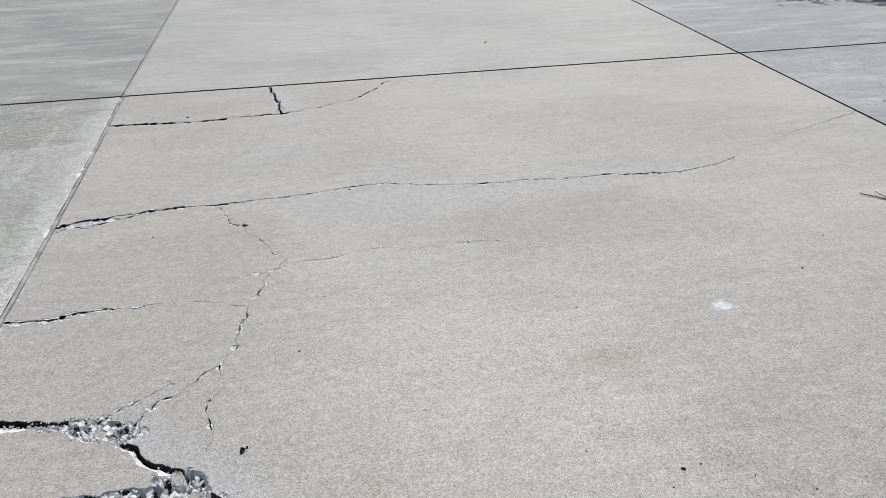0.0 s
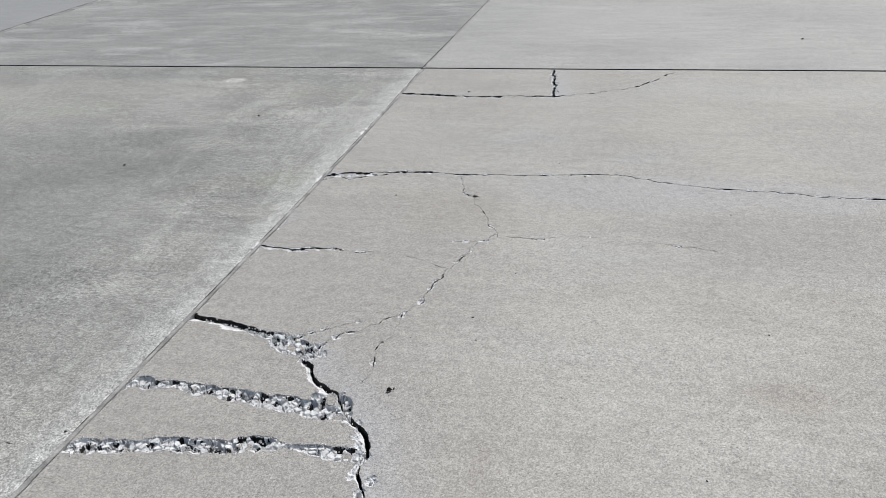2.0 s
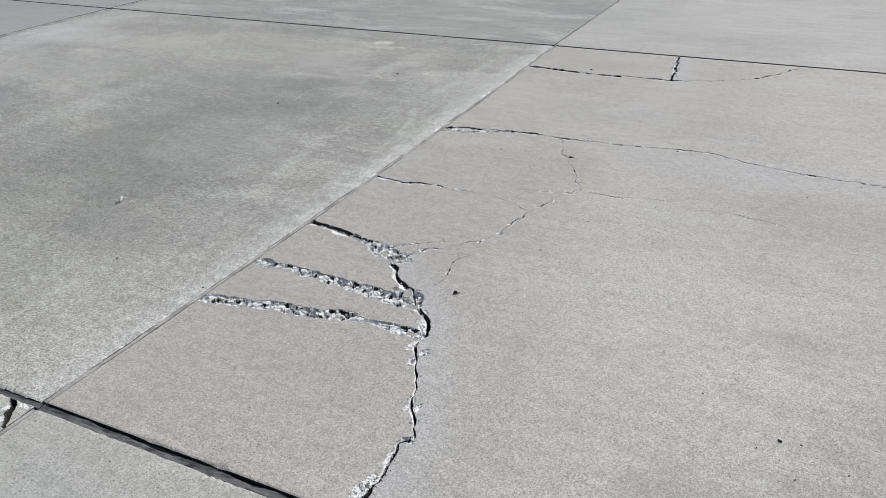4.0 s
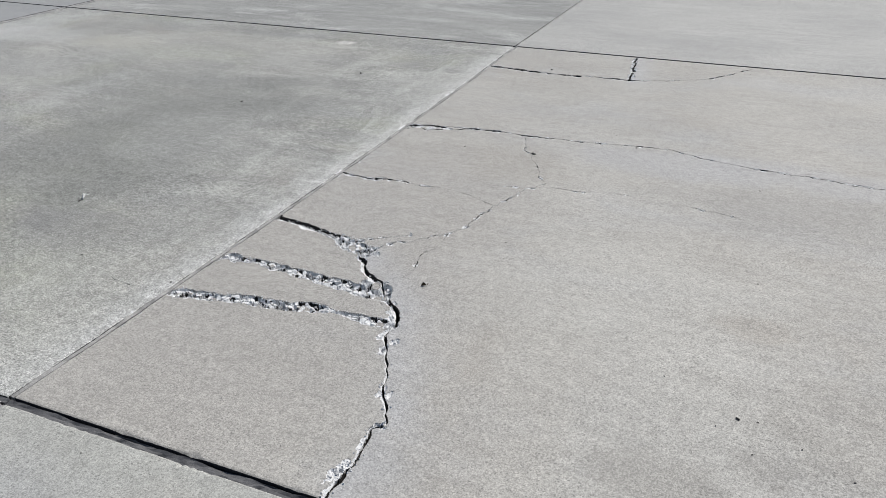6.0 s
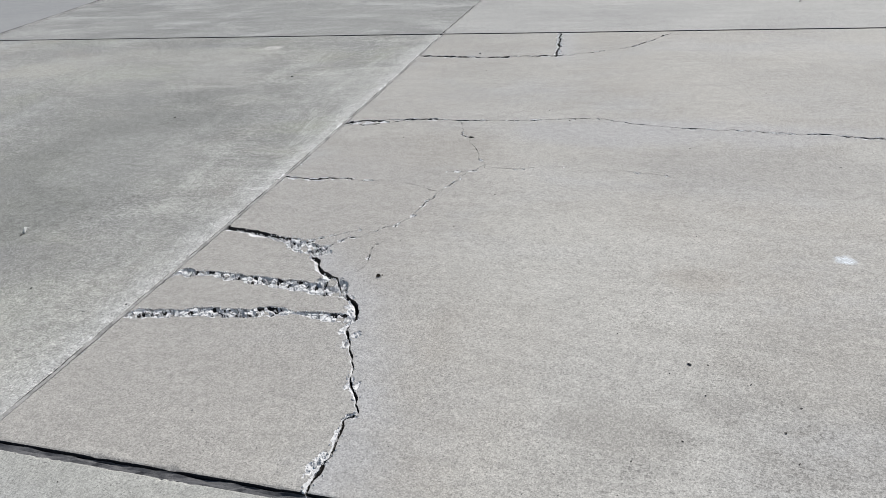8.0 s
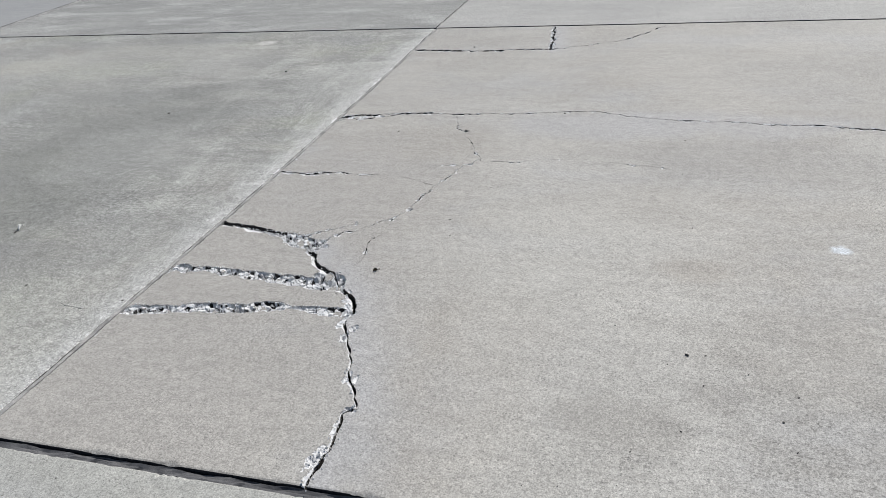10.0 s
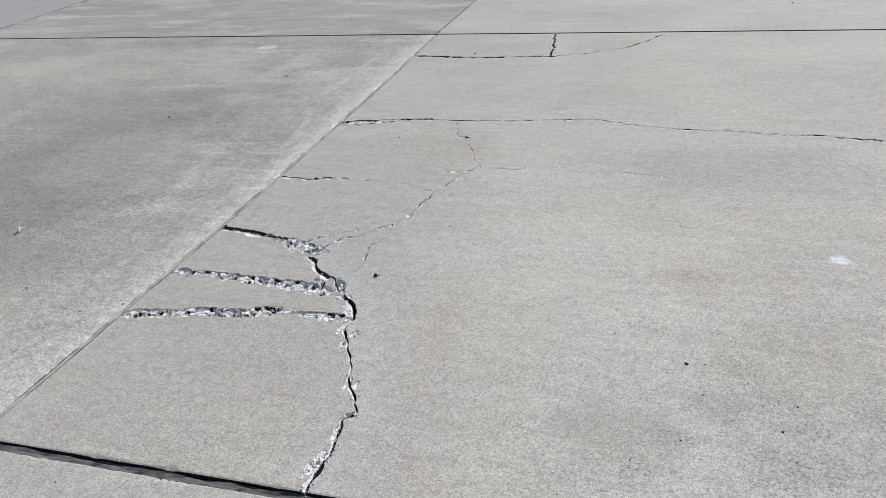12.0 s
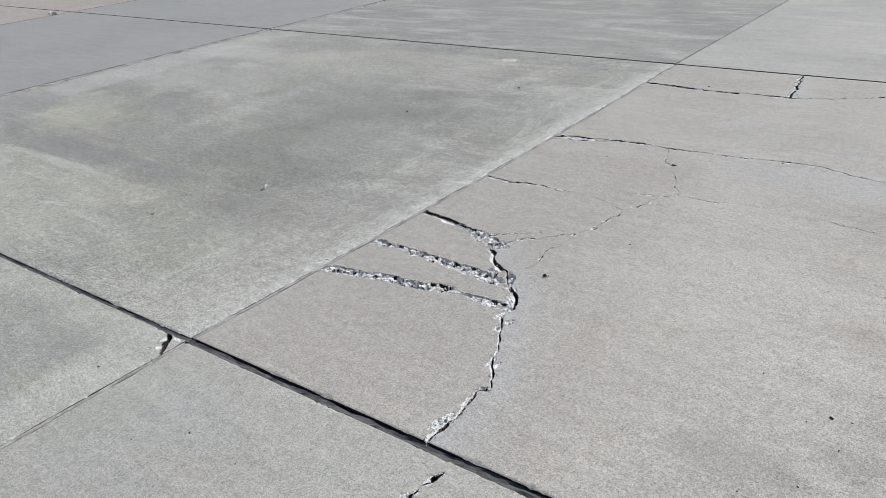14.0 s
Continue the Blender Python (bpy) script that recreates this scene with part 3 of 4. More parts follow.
        for c in self.cracks:
            d, k = distances(x, y, c.a, c.b, 0.30)
            if c.style == "open" and c.seed < 24:
                lee = np.clip(0.5 + (x - (c.a[k, 0] + c.b[k, 0]) / 2) / 0.03, 0.12, 1)
                margin = np.maximum(margin, lee * np.exp(-(np.clip(d - c.w[k], 0, 9) / 0.12) ** 2))
            inside = d - c.w[k]
            # the right-hand lip is broken back to a bank, the left-hand one stands as a wall
            ax, ay, bx, by = c.a[k, 0], c.a[k, 1], c.b[k, 0], c.b[k, 1]
            right = (bx - ax) * (y - ay) - (by - ay) * (x - ax) < 0
            if c.style == "open":
                lump = chunks(x, y, 0.016, c.seed)
                floor = -c.depth * (0.75 + 0.25 * vnoise(x * 60, y * 60, c.seed))
                cut = floor * np.clip(-inside / 0.003 + 0.5, 0, 1)
                back = c.bank * np.clip((vnoise(x * 19, y * 19, c.seed + 9) - 0.20) * 1.9, 0.45, 1) * (0.75 + 0.5 * vnoise(x * 95, y * 95, c.seed + 2))
                back = np.where(right, back, back * 0.22 * (vnoise(x * 30, y * 30, c.seed + 4) > 0.45))
                fall = np.clip(1 - inside / np.maximum(back, 1e-4), 0, 1)
                chip = np.where((inside < back) & (inside > -0.004), -0.0015 - min(0.011, c.bank * 0.35) * fall - 0.003 * lump, 0)
                h = np.minimum(cut, chip)
                # 3: shade painted on the deep floor and the left-hand wall
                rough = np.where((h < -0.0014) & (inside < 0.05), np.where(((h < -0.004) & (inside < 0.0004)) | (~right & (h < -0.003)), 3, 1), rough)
            elif c.style == "rubble":
                value, crest, lean = chunks(x, y, 0.021, c.seed, True)
                small = chunks(x, y, 0.010, c.seed + 5)
                # a bed of lumps, some fallen out; the loose chunks lie on it
                stand = np.where(value > 0.3, 0.55 + 0.40 * (value - 0.3) / 0.7, 0.05) * (0.30 + 0.70 * crest ** 0.6) + lean * 0.5 + 0.06 * small
                floor = -c.depth * (1 - np.clip(stand, 0, 0.97))
                back = np.where(right, 0.011 + 0.019 * vnoise(x * 24, y * 24, c.seed + 9) ** 1.3, 0.003 + 0.016 * vnoise(x * 34, y * 34, c.seed + 8) ** 2)
                edge = np.clip(-inside / back, 0, 1) ** 0.8
                h = np.maximum(floor, -c.depth * edge - 0.0022 * small) * np.clip(-inside / 0.0015 + 0.5, 0, 1)
                ravel = np.where(right, 0.007, 0.003) * np.clip((vnoise(x * 42, y * 42, c.seed + 6) - 0.45) * 2.5, 0, 1)
                h = np.minimum(h, np.where((inside < ravel) & (inside > -0.004), -0.0012 - 0.003 * small, 0))
                # 3: shade painted in deep pockets and patches of the left-hand wall
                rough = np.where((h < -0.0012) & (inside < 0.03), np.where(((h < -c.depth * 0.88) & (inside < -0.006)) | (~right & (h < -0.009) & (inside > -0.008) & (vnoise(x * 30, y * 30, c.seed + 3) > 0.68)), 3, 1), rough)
            else:
                h = -c.depth * np.clip(-inside / 0.0012 + 0.5, 0, 1) * np.clip(c.w[k] / 0.0013, 0.05, 1)
                spall = 0.0095 * np.clip((vnoise(x * 34, y * 34, c.seed + 9) - 0.48) * 4, 0, 1) * (c.w[k] > 0.0009)
                spall = np.where((c.w[k] > 0.0035) & (y < (c.a[k, 1] + c.b[k, 1]) / 2), np.maximum(spall, 0.018 * np.clip((vnoise(x * 24, y * 24, c.seed + 8) - 0.3) * 2, 0, 1)), spall)
                h = np.minimum(h, np.where((inside < spall), -0.0012 - 0.003 * chunks(x, y, 0.008, c.seed), 0))
                # 3: the inside of a hairline painted shade-black
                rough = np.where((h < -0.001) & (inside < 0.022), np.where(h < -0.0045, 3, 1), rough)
            z = np.minimum(z, np.where(d < 0.2, h, 0) + ground)
        return z, margin, rough


# crack lines: x, y and half-width
UPPER_VOID = [(0.036, 1.470, 0.0027), (0.081, 1.465, 0.0044), (0.129, 1.457, 0.0048), (0.173, 1.453, 0.0041), (0.224, 1.443, 0.0048), (0.273, 1.431, 0.0065), (0.318, 1.424, 0.0058), (0.362, 1.414, 0.0034), (0.395, 1.403, 0.0020)]
UPPER_FURROW = [(0.300, 1.412, 0.008), (0.363, 1.401, 0.016), (0.400, 1.394, 0.023), (0.446, 1.376, 0.034), (0.493, 1.348, 0.038), (0.535, 1.336, 0.044), (0.580, 1.312, 0.036), (0.610, 1.290, 0.020)]
MIDDLE_FURROW = [(0.034, 1.024, 0.0095), (0.053, 1.045, 0.0200), (0.076, 1.060, 0.0225), (0.115, 1.053, 0.0235), (0.145, 1.058, 0.0185), (0.184, 1.066, 0.0165), (0.228, 1.068, 0.0165), (0.267, 1.058, 0.0205), (0.300, 1.056, 0.0245), (0.355, 1.056, 0.0215), (0.412, 1.049, 0.0265), (0.466, 1.047, 0.0250), (0.519, 1.045, 0.0300), (0.573, 1.042, 0.0290), (0.622, 1.043, 0.0350), (0.677, 1.034, 0.0370), (0.728, 1.032, 0.0370), (0.780, 1.024, 0.0380), (0.826, 1.018, 0.0300)]
LOWER_FURROW = [(0.038, 0.722, 0.0130), (0.056, 0.733, 0.0330), (0.088, 0.739, 0.0330), (0.132, 0.750, 0.0255), (0.177, 0.759, 0.0255), (0.222, 0.767, 0.0275), (0.260, 0.771, 0.0230), (0.294, 0.781, 0.0285), (0.327, 0.791, 0.0340), (0.364, 0.797, 0.0280), (0.412, 0.799, 0.0265), (0.449, 0.804, 0.0270), (0.491, 0.815, 0.0290), (0.536, 0.821, 0.0260), (0.569, 0.833, 0.0320), (0.610, 0.846, 0.0335), (0.645, 0.850, 0.0280), (0.681, 0.855, 0.0190), (0.708, 0.857, 0.0075), (0.742, 0.857, 0.0085), (0.777, 0.852, 0.0160), (0.805, 0.851, 0.0240), (0.849, 0.858, 0.0210), (0.895, 0.855, 0.0300), (0.932, 0.860, 0.0330), (0.962, 0.861, 0.0280)]
JUNCTION = [(0.722, 1.092, 0.016), (0.752, 1.090, 0.030), (0.785, 1.080, 0.038), (0.820, 1.052, 0.036), (0.850, 1.022, 0.026)]
SPINE_NORTH = [(0.595, 1.272, 0.0050), (0.618, 1.253, 0.0056), (0.641, 1.231, 0.0034), (0.653, 1.210, 0.0023), (0.672, 1.185, 0.0023), (0.699, 1.162, 0.0023), (0.722, 1.151, 0.0029), (0.745, 1.134, 0.0026), (0.775, 1.121, 0.0010), (0.802, 1.094, 0.0022), (0.826, 1.067, 0.0036), (0.850, 1.038, 0.0034), (0.874, 1.007, 0.0030), (0.907, 0.984, 0.0025), (0.930, 0.967, 0.0039), (0.948, 0.948, 0.0050), (0.960, 0.930, 0.0059), (0.964, 0.906, 0.0048), (0.971, 0.883, 0.0036), (0.979, 0.858, 0.0022), (0.978, 0.837, 0.0008), (0.975, 0.824, 0.0008)]
SPINE_SOUTH = [(0.970, 0.826, 0.0003), (0.975, 0.790, 0.0034), (0.998, 0.753, 0.0027), (1.024, 0.717, 0.0003), (1.040, 0.677, 0.0013), (1.062, 0.649, 0.0018), (1.074, 0.620, 0.0003), (1.091, 0.592, 0.0006), (1.099, 0.569, 0.0003), (1.102, 0.542, 0.0003), (1.108, 0.520, 0.0027), (1.124, 0.494, 0.0013), (1.147, 0.471, 0.0010), (1.161, 0.446, 0.0025), (1.171, 0.421, 0.0006), (1.188, 0.392, 0.0014), (1.199, 0.374, 0.0007), (1.182, 0.356, 0.0058), (1.168, 0.339, 0.0024), (1.176, 0.316, 0.0034), (1.181, 0.292, 0.0054), (1.184, 0.272, 0.0028), (1.184, 0.241, 0.0034), (1.191, 0.212, 0.0030), (1.192, 0.184, 0.0028), (1.181, 0.165, 0.0028), (1.182, 0.143, 0.0048), (1.189, 0.116, 0.0088), (1.186, 0.097, 0.0038), (1.177, 0.069, 0.0028), (1.179, 0.052, 0.0044), (1.181, 0.018, 0.0028)]
LONG_WEST = [(0.034, 2.845, 0.0086), (0.073, 2.886, 0.0103), (0.131, 2.907, 0.0103), (0.227, 2.917, 0.0086), (0.351, 2.938, 0.0069), (0.475, 2.959, 0.0069), (0.601, 2.964, 0.0069), (0.730, 2.954, 0.0038), (0.885, 2.955, 0.0038), (1.035, 2.970, 0.0032), (1.266, 2.990, 0.0025)]
LONG_EAST = [(1.266, 2.990, 0.0021), (1.405, 3.012, 0.0021), (1.546, 3.028, 0.0031), (1.630, 3.025, 0.0021), (1.791, 2.966, 0.0017), (1.954, 2.933, 0.0017), (2.060, 2.905, 0.0021), (2.230, 2.900, 0.0031), (2.427, 2.893, 0.0031), (2.562, 2.867, 0.0043), (2.673, 2.855, 0.0026), (2.796, 2.866, 0.0031), (2.904, 2.852, 0.0038), (3.013, 2.832, 0.0038), (3.179, 2.812, 0.0031), (3.274, 2.824, 0.0038), (3.417, 2.867, 0.0021), (3.581, 2.938, 0.0012)]
LONG_STRAND = [(0.045, 2.808, 0.0060), (0.116, 2.859, 0.0060), (0.184, 2.830, 0.0060), (0.274, 2.875, 0.0045), (0.390, 2.919, 0.0030), (0.477, 2.951, 0.0030)]
SHORT_WEST = [(0.045, 2.053, 0.0105), (0.095, 2.049, 0.0094), (0.210, 2.043, 0.0094), (0.339, 2.066, 0.0070), (0.421, 2.067, 0.0035), (0.492, 2.055, 0.0014), (0.583, 2.062, 0.0004), (0.743, 2.054, 0.0003), (0.858, 2.005, 0.0003), (0.941, 1.973, 0.0003)]
LOOP_NORTH = [(0.750, 2.955), (0.812, 2.858), (0.840, 2.755), (0.897, 2.675), (0.955, 2.590), (1.000, 2.496), (1.040, 2.405), (1.086, 2.324), (1.107, 2.280)]
LOOP_SOUTH = [(1.099, 2.309, 0.0013), (1.068, 2.239, 0.0013), (1.041, 2.220, 0.0013), (1.017, 2.117, 0.0013), (0.968, 2.015, 0.0013), (0.935, 1.874, 0.0013), (0.910, 1.706, 0.0016), (0.891, 1.650, 0.0014), (0.862, 1.609, 0.0014), (0.823, 1.576, 0.0014), (0.800, 1.541, 0.0018), (0.769, 1.499, 0.0014), (0.752, 1.485, 0.0014), (0.713, 1.467, 0.0014), (0.677, 1.443, 0.0013), (0.655, 1.414, 0.0011), (0.633, 1.385, 0.0013), (0.611, 1.357, 0.0015), (0.601, 1.327, 0.0020)]
SIBLING = [(0.698, 1.552, 0.0030), (0.714, 1.530, 0.0030), (0.690, 1.512, 0.0010), (0.648, 1.490, 0.0014), (0.609, 1.473, 0.0020), (0.576, 1.441, 0.0020), (0.540, 1.417, 0.0028), (0.510, 1.385, 0.0030)]
BRANCH = [(0.863, 1.606, 0.0020), (0.866, 1.567, 0.0016), (0.873, 1.523, 0.0022), (0.872, 1.486, 0.0008), (0.862, 1.450, 0.0008), (0.854, 1.432, 0.0024), (0.840, 1.419, 0.0030), (0.834, 1.394, 0.0018), (0.842, 1.351, 0.0022), (0.849, 1.312, 0.0024), (0.853, 1.270, 0.0014), (0.856, 1.233, 0.0012), (0.850, 1.207, 0.0010), (0.848, 1.185, 0.0005)]
FAINT_EAST = [(1.120, 2.276, 0.0014), (1.211, 2.280, 0.0012), (1.269, 2.278, 0.0014), (1.372, 2.305, 0.0007), (1.477, 2.322, 0.0005), (1.566, 2.342, 0.0009), (1.690, 2.338, 0.0006), (1.790, 2.316, 0.0006), (1.893, 2.290, 0.0008), (1.990, 2.284, 0.0007), (2.045, 2.266, 0.0008), (2.137, 2.265, 0.0006)]
FAINT_WEST = [(0.810, 2.183), (0.911, 2.202), (1.010, 2.221), (1.048, 2.226)]
FAR_CRACK = [(0.020, 4.345, 0.0140), (0.116, 4.335, 0.0140), (0.238, 4.325, 0.0105), (0.414, 4.305, 0.0105), (0.552, 4.305, 0.0087), (0.691, 4.308, 0.0122), (0.830, 4.328, 0.0105), (0.936, 4.330, 0.0140), (1.079, 4.330, 0.0140), (1.169, 4.345, 0.0032), (1.297, 4.395, 0.0016), (1.447, 4.450, 0.0032), (1.563, 4.511, 0.0035), (1.644, 4.573, 0.0040), (1.753, 4.709, 0.0040), (1.840, 4.850, 0.0035), (1.92, 4.96, 0.0032)]
STUB = [(1.036, 4.960, 0.0052), (1.060, 4.780, 0.0052), (1.093, 4.610, 0.0067), (1.095, 4.471, 0.0064), (1.112, 4.353, 0.0047)]
EAST_CRACK = [(4.77, 3.50, 0.0024), (4.686, 3.438, 0.0020), (4.484, 3.364, 0.0012), (4.319, 3.297, 0.0006), (4.133, 3.219, 0.0006), (3.996, 3.153, 0.0004)]
WEST_CRACK = [(-0.585, 0.805, 0.0006), (-0.532, 0.796, 0.0009), (-0.478, 0.788, 0.0009), (-0.432, 0.772, 0.0004), (-0.300, 0.739, 0.0002), (-0.236, 0.710, 0.0008), (-0.187, 0.703, 0.0007), (-0.137, 0.697, 0.0008), (-0.093, 0.685, 0.0008), (-0.058, 0.669, 0.0003)]
SOUTH_CRACK = [(1.310, -0.020, 0.002), (1.312, -0.043, 0.003), (1.303, -0.070, 0.006), (1.294, -0.097, 0.006), (1.287, -0.129, 0.003), (1.282, -0.162, 0.010), (1.275, -0.196, 0.012), (1.262, -0.26, 0.006), (1.27, -0.36, 0.004)]

FURROWS = [Crack(UPPER_FURROW, 0.032, "rubble", 11, 0.005), Crack(MIDDLE_FURROW, 0.032, "rubble", 12, 0.004), Crack(LOWER_FURROW, 0.032, "rubble", 13, 0.004)]
MAIN_CRACKS = FURROWS + [
    Crack(SPINE_NORTH, 0.075, "open", 21, 0.004, bank=0.032), Crack(SPINE_SOUTH, 0.055, "open", 22, 0.003, bank=0.011, fine=True),
    Crack(UPPER_VOID, 0.055, "open", 24, 0.003, bank=0.042),
    Crack(STUB, 0.035, "open", 23, 0.010, bank=0.016),
    Crack(LONG_WEST, 0.020, "hair", 31, 0.005, least=0.4), Crack(LONG_EAST, 0.016, "hair", 32, 0.006, least=0.5), Crack(LONG_STRAND, 0.016, "hair", 33),
    Crack(SHORT_WEST, 0.016, "hair", 34, 0.005), Crack(LOOP_NORTH, 0.008, "hair", 35, 0.009, 0.0012, least=0.3), Crack(LOOP_SOUTH, 0.0075, "hair", 36, 0.008, 0.0013, least=0.15),
    Crack(SIBLING, 0.009, "hair", 37, 0.008, 0.0017), Crack(BRANCH, 0.009, "hair", 38, 0.006, 0.0019, least=0.2),
    Crack(FAINT_EAST, 0.006, "hair", 39, 0.006, 0.0009), Crack(FAINT_WEST, 0.004, "hair", 40, 0.004, 0.0009),
    Crack(FAR_CRACK, 0.024, "hair", 41, 0.008), Crack(EAST_CRACK, 0.014, "hair", 42, 0.006, least=0.55), Crack(JUNCTION, 0.045, "rubble", 14, 0.005)]
SPALLS = [(0.735, 1.105, 0.026, 0.036, 0.012), (0.925, 0.940, 0.022, 0.030, 0.010), (0.940, 0.895, 0.020, 0.024, 0.010), (0.910, 0.995, 0.014, 0.014, 0.006), (0.618, 1.335, 0.036, 0.034, 0.009), (0.650, 1.318, 0.020, 0.026, 0.006),
          (1.004, 0.712, 0.014, 0.034, 0.010), (1.025, 0.768, 0.015, 0.022, 0.010), (0.962, 0.782, 0.012, 0.030, 0.008), (1.112, 0.498, 0.012, 0.034, 0.008), (1.143, 0.497, 0.010, 0.026, 0.010), (1.178, 0.360, 0.026, 0.010, 0.008), (1.162, 0.132, 0.024, 0.040, 0.008), (1.170, 0.180, 0.018, 0.018, 0.005),
          (0.905, 1.700, 0.010, 0.020, 0.003), (0.972, 2.025, 0.012, 0.012, 0.004), (1.020, 2.125, 0.008, 0.014, 0.003), (1.055, 2.230, 0.022, 0.012, 0.004), (0.930, 1.850, 0.006, 0.024, 0.003), (0.870, 1.615, 0.012, 0.012, 0.003),
          (0.100, 2.868, 0.050, 0.026, 0.007), (0.190, 2.880, 0.040, 0.026, 0.006), (0.280, 2.898, 0.050, 0.018, 0.005), (0.22, 2.028, 0.060, 0.014, 0.004), (0.10, 2.030, 0.040, 0.012, 0.004),
          (1.105, 4.44, 0.024, 0.070, 0.008), (1.085, 4.62, 0.022, 0.060, 0.007), (1.050, 4.82, 0.018, 0.060, 0.006), (0.88, 2.695, 0.012, 0.010, 0.004), (0.664, 1.420, 0.022, 0.010, 0.004), (0.625, 1.365, 0.024, 0.014, 0.005), (0.705, 1.455, 0.022, 0.008, 0.003), (0.560, 1.430, 0.020, 0.010, 0.004), (0.525, 1.400, 0.022, 0.012, 0.005), (0.712, 1.528, 0.008, 0.010, 0.003)]
SOUTH_SPALLS = [(1.296, -0.088, 0.012, 0.014, 0.004), (1.276, -0.185, 0.016, 0.022, 0.008)]
CORNER_SPALLS = [(-0.095, -0.060, 0.014, 0.022, 0.006), (-0.045, -0.030, 0.022, 0.012, 0.004), (-0.062, -0.105, 0.018, 0.012, 0.005)]
CORNER_CHIP = [Crack([(-0.128, -0.016, 0.003), (-0.102, -0.040, 0.006), (-0.068, -0.068, 0.010), (-0.045, -0.095, 0.008), (-0.018, -0.128, 0.003)], 0.04, "open", 51, 0.006)]

# slab field: joints along x and y, with their widths
GX = {-10.15: 0.030, -5.27: 0.110, 0.0: 0.023, 4.82: 0.020}
GY = {0.0: 0.036, 5.0: 0.030}
XS = [-25.5, -20.4, -15.3, -10.15, -5.27, 0.0, 4.82, 9.8]
YS = [-15.0, -10.0, -5.0, 0.0, 5.0, 10.0, 15.0, 20.0, 25.0, 30.0]
pavement = tagged(new("pavement"), "cracked weathered grey concrete slab pavement with sealed joints", "pavement", kind="structure")


def finish(slab, label):
    slab.object.parent = pavement
    tagged(slab.object, label)
    return slab.object


def gap(table, at):
    return table.get(at, 0.016) / 2


def bounds(i, j):
    low, high = gap(GY, YS[j]), gap(GY, YS[j + 1])
    if i < 5:
        low, high = (0.012 if YS[j] == 0 else low), (0.012 if YS[j + 1] == 0 else high)
    return (XS[i] + gap(GX, XS[i]), XS[i + 1] - gap(GX, XS[i + 1]), YS[j] + low, YS[j + 1] - high)


DETAIL = {
    (5, 3): ([MAIN, BROKEN, CRACK_SHADE], MAIN_CRACKS, "ws", "tan-grey concrete slab broken by branching cracks"),
    (4, 3): ([WEST, BROKEN, CRACK_SHADE], [Crack(WEST_CRACK, 0.005, "hair", 53, 0.010)], "es", "stained green-grey concrete slab with a pale worn edge"),
    (5, 2): ([SOUTH, BROKEN, CRACK_SHADE], [Crack(SOUTH_CRACK, 0.02, "hair", 52, 0.006)], "wn", "pale grey concrete slab with a short crack at its joint"),
    (4, 2): ([SOUTH_WEST, BROKEN, CRACK_SHADE], CORNER_CHIP, "en", "mossy grey concrete slab with a chipped corner"),
    (5, 4): ([NORTH], [], "", "pale broomed concrete slab"),
    (4, 4): ([NORTH_WEST], [], "", "grey concrete slab with pale streaks"),
}
for i in range(len(XS) - 1):
    for j in range(len(YS) - 1):
        made = DETAIL.get((i, j))
        if made:
            finish(Slab(*bounds(i, j), made[0], made[1], made[2], seed=60 + i * 10 + j, spalls=SPALLS if (i, j) == (5, 3) else SOUTH_SPALLS if (i, j) == (5, 2) else CORNER_SPALLS if (i, j) == (4, 2) else ()), made[3])
        else:
            mat = FAR_TAN if i < 3 else FAR_WEST if i < 4 else (EAST if i > 5 else (NORTH if i == 5 else NORTH_WEST))
            finish(Slab(*bounds(i, j), [mat], seed=60 + i * 10 + j, roots=8), "smooth blue-grey concrete slab" if i == 3 else "weathered grey concrete slab")

base = bpy.data.meshes.new("ground")
base.from_pydata([(-600, -600, -0.152), (600, -600, -0.152), (600, 600, -0.152), (-600, 600, -0.152)], [], [(0, 1, 2, 3)])
base.materials.append(SOIL)
tagged(new("ground", base), "compacted gravel ground under the pavement", "ground", kind="structure")


# ---- joint sealant ----
def sealant(along, at, start, end, width, depth, material, label, seed, rough=0.003, step=0.02):
    """A strip of sealant that lies in a joint, slightly hollow and uneven."""
    count = max(2, int((end - start) / step))
    s = np.linspace(start, end, count)
    rows = []
    across = (-0.5, -0.42, -0.15, 0.15, 0.42, 0.5)
    for k, a in enumerate(across):
        lift = (0.0025 if abs(a) > 0.4 else 0.0) + (vnoise(s * 14, s * 0 + k, seed) - 0.5) * rough * 2 + (vnoise(s * 55, s * 0 + k, seed + 1) - 0.5) * rough
        o = np.full(count, at) + a * (width + 0.002) + a * (vnoise(s * 11, s * 0 + (a > 0), seed + 2) - 0.6) * width * 0.35
        x, y = (s, o) if along == "x" else (o, s)
        x, y = bend(x, y)
        rows.append(np.stack((x, y, lift - depth), 1))
    for a in (0.5, -0.5):
        o = np.full(count, at) + a * (width + 0.002)
        x, y = (s, o) if along == "x" else (o, s)
        x, y = bend(x, y)
        rows.append(np.stack((x, y, np.full(count, -depth - 0.02)), 1))
    n = len(rows)
    verts = np.concatenate(rows)
    faces = [(k * count + i, k * count + i + 1, (k + 1) % n * count + i + 1, (k + 1) % n * count + i) for k in range(n) for i in range(count - 1)]
    faces += [tuple(k * count for k in range(n)), tuple(k * count + count - 1 for k in reversed(range(n)))]
    if along == "x":
        faces = [tuple(f) for f in faces]
    mesh = bpy.data.meshes.new("joint_sealant")
    mesh.from_pydata(verts.tolist(), [], faces)
    mesh.materials.append(material)
    bm = bmesh.new()
    bm.from_mesh(mesh)
    bmesh.ops.recalc_face_normals(bm, faces=bm.faces)
    bm.to_mesh(mesh)
    bm.free()
    ob = new("joint_sealant", mesh)
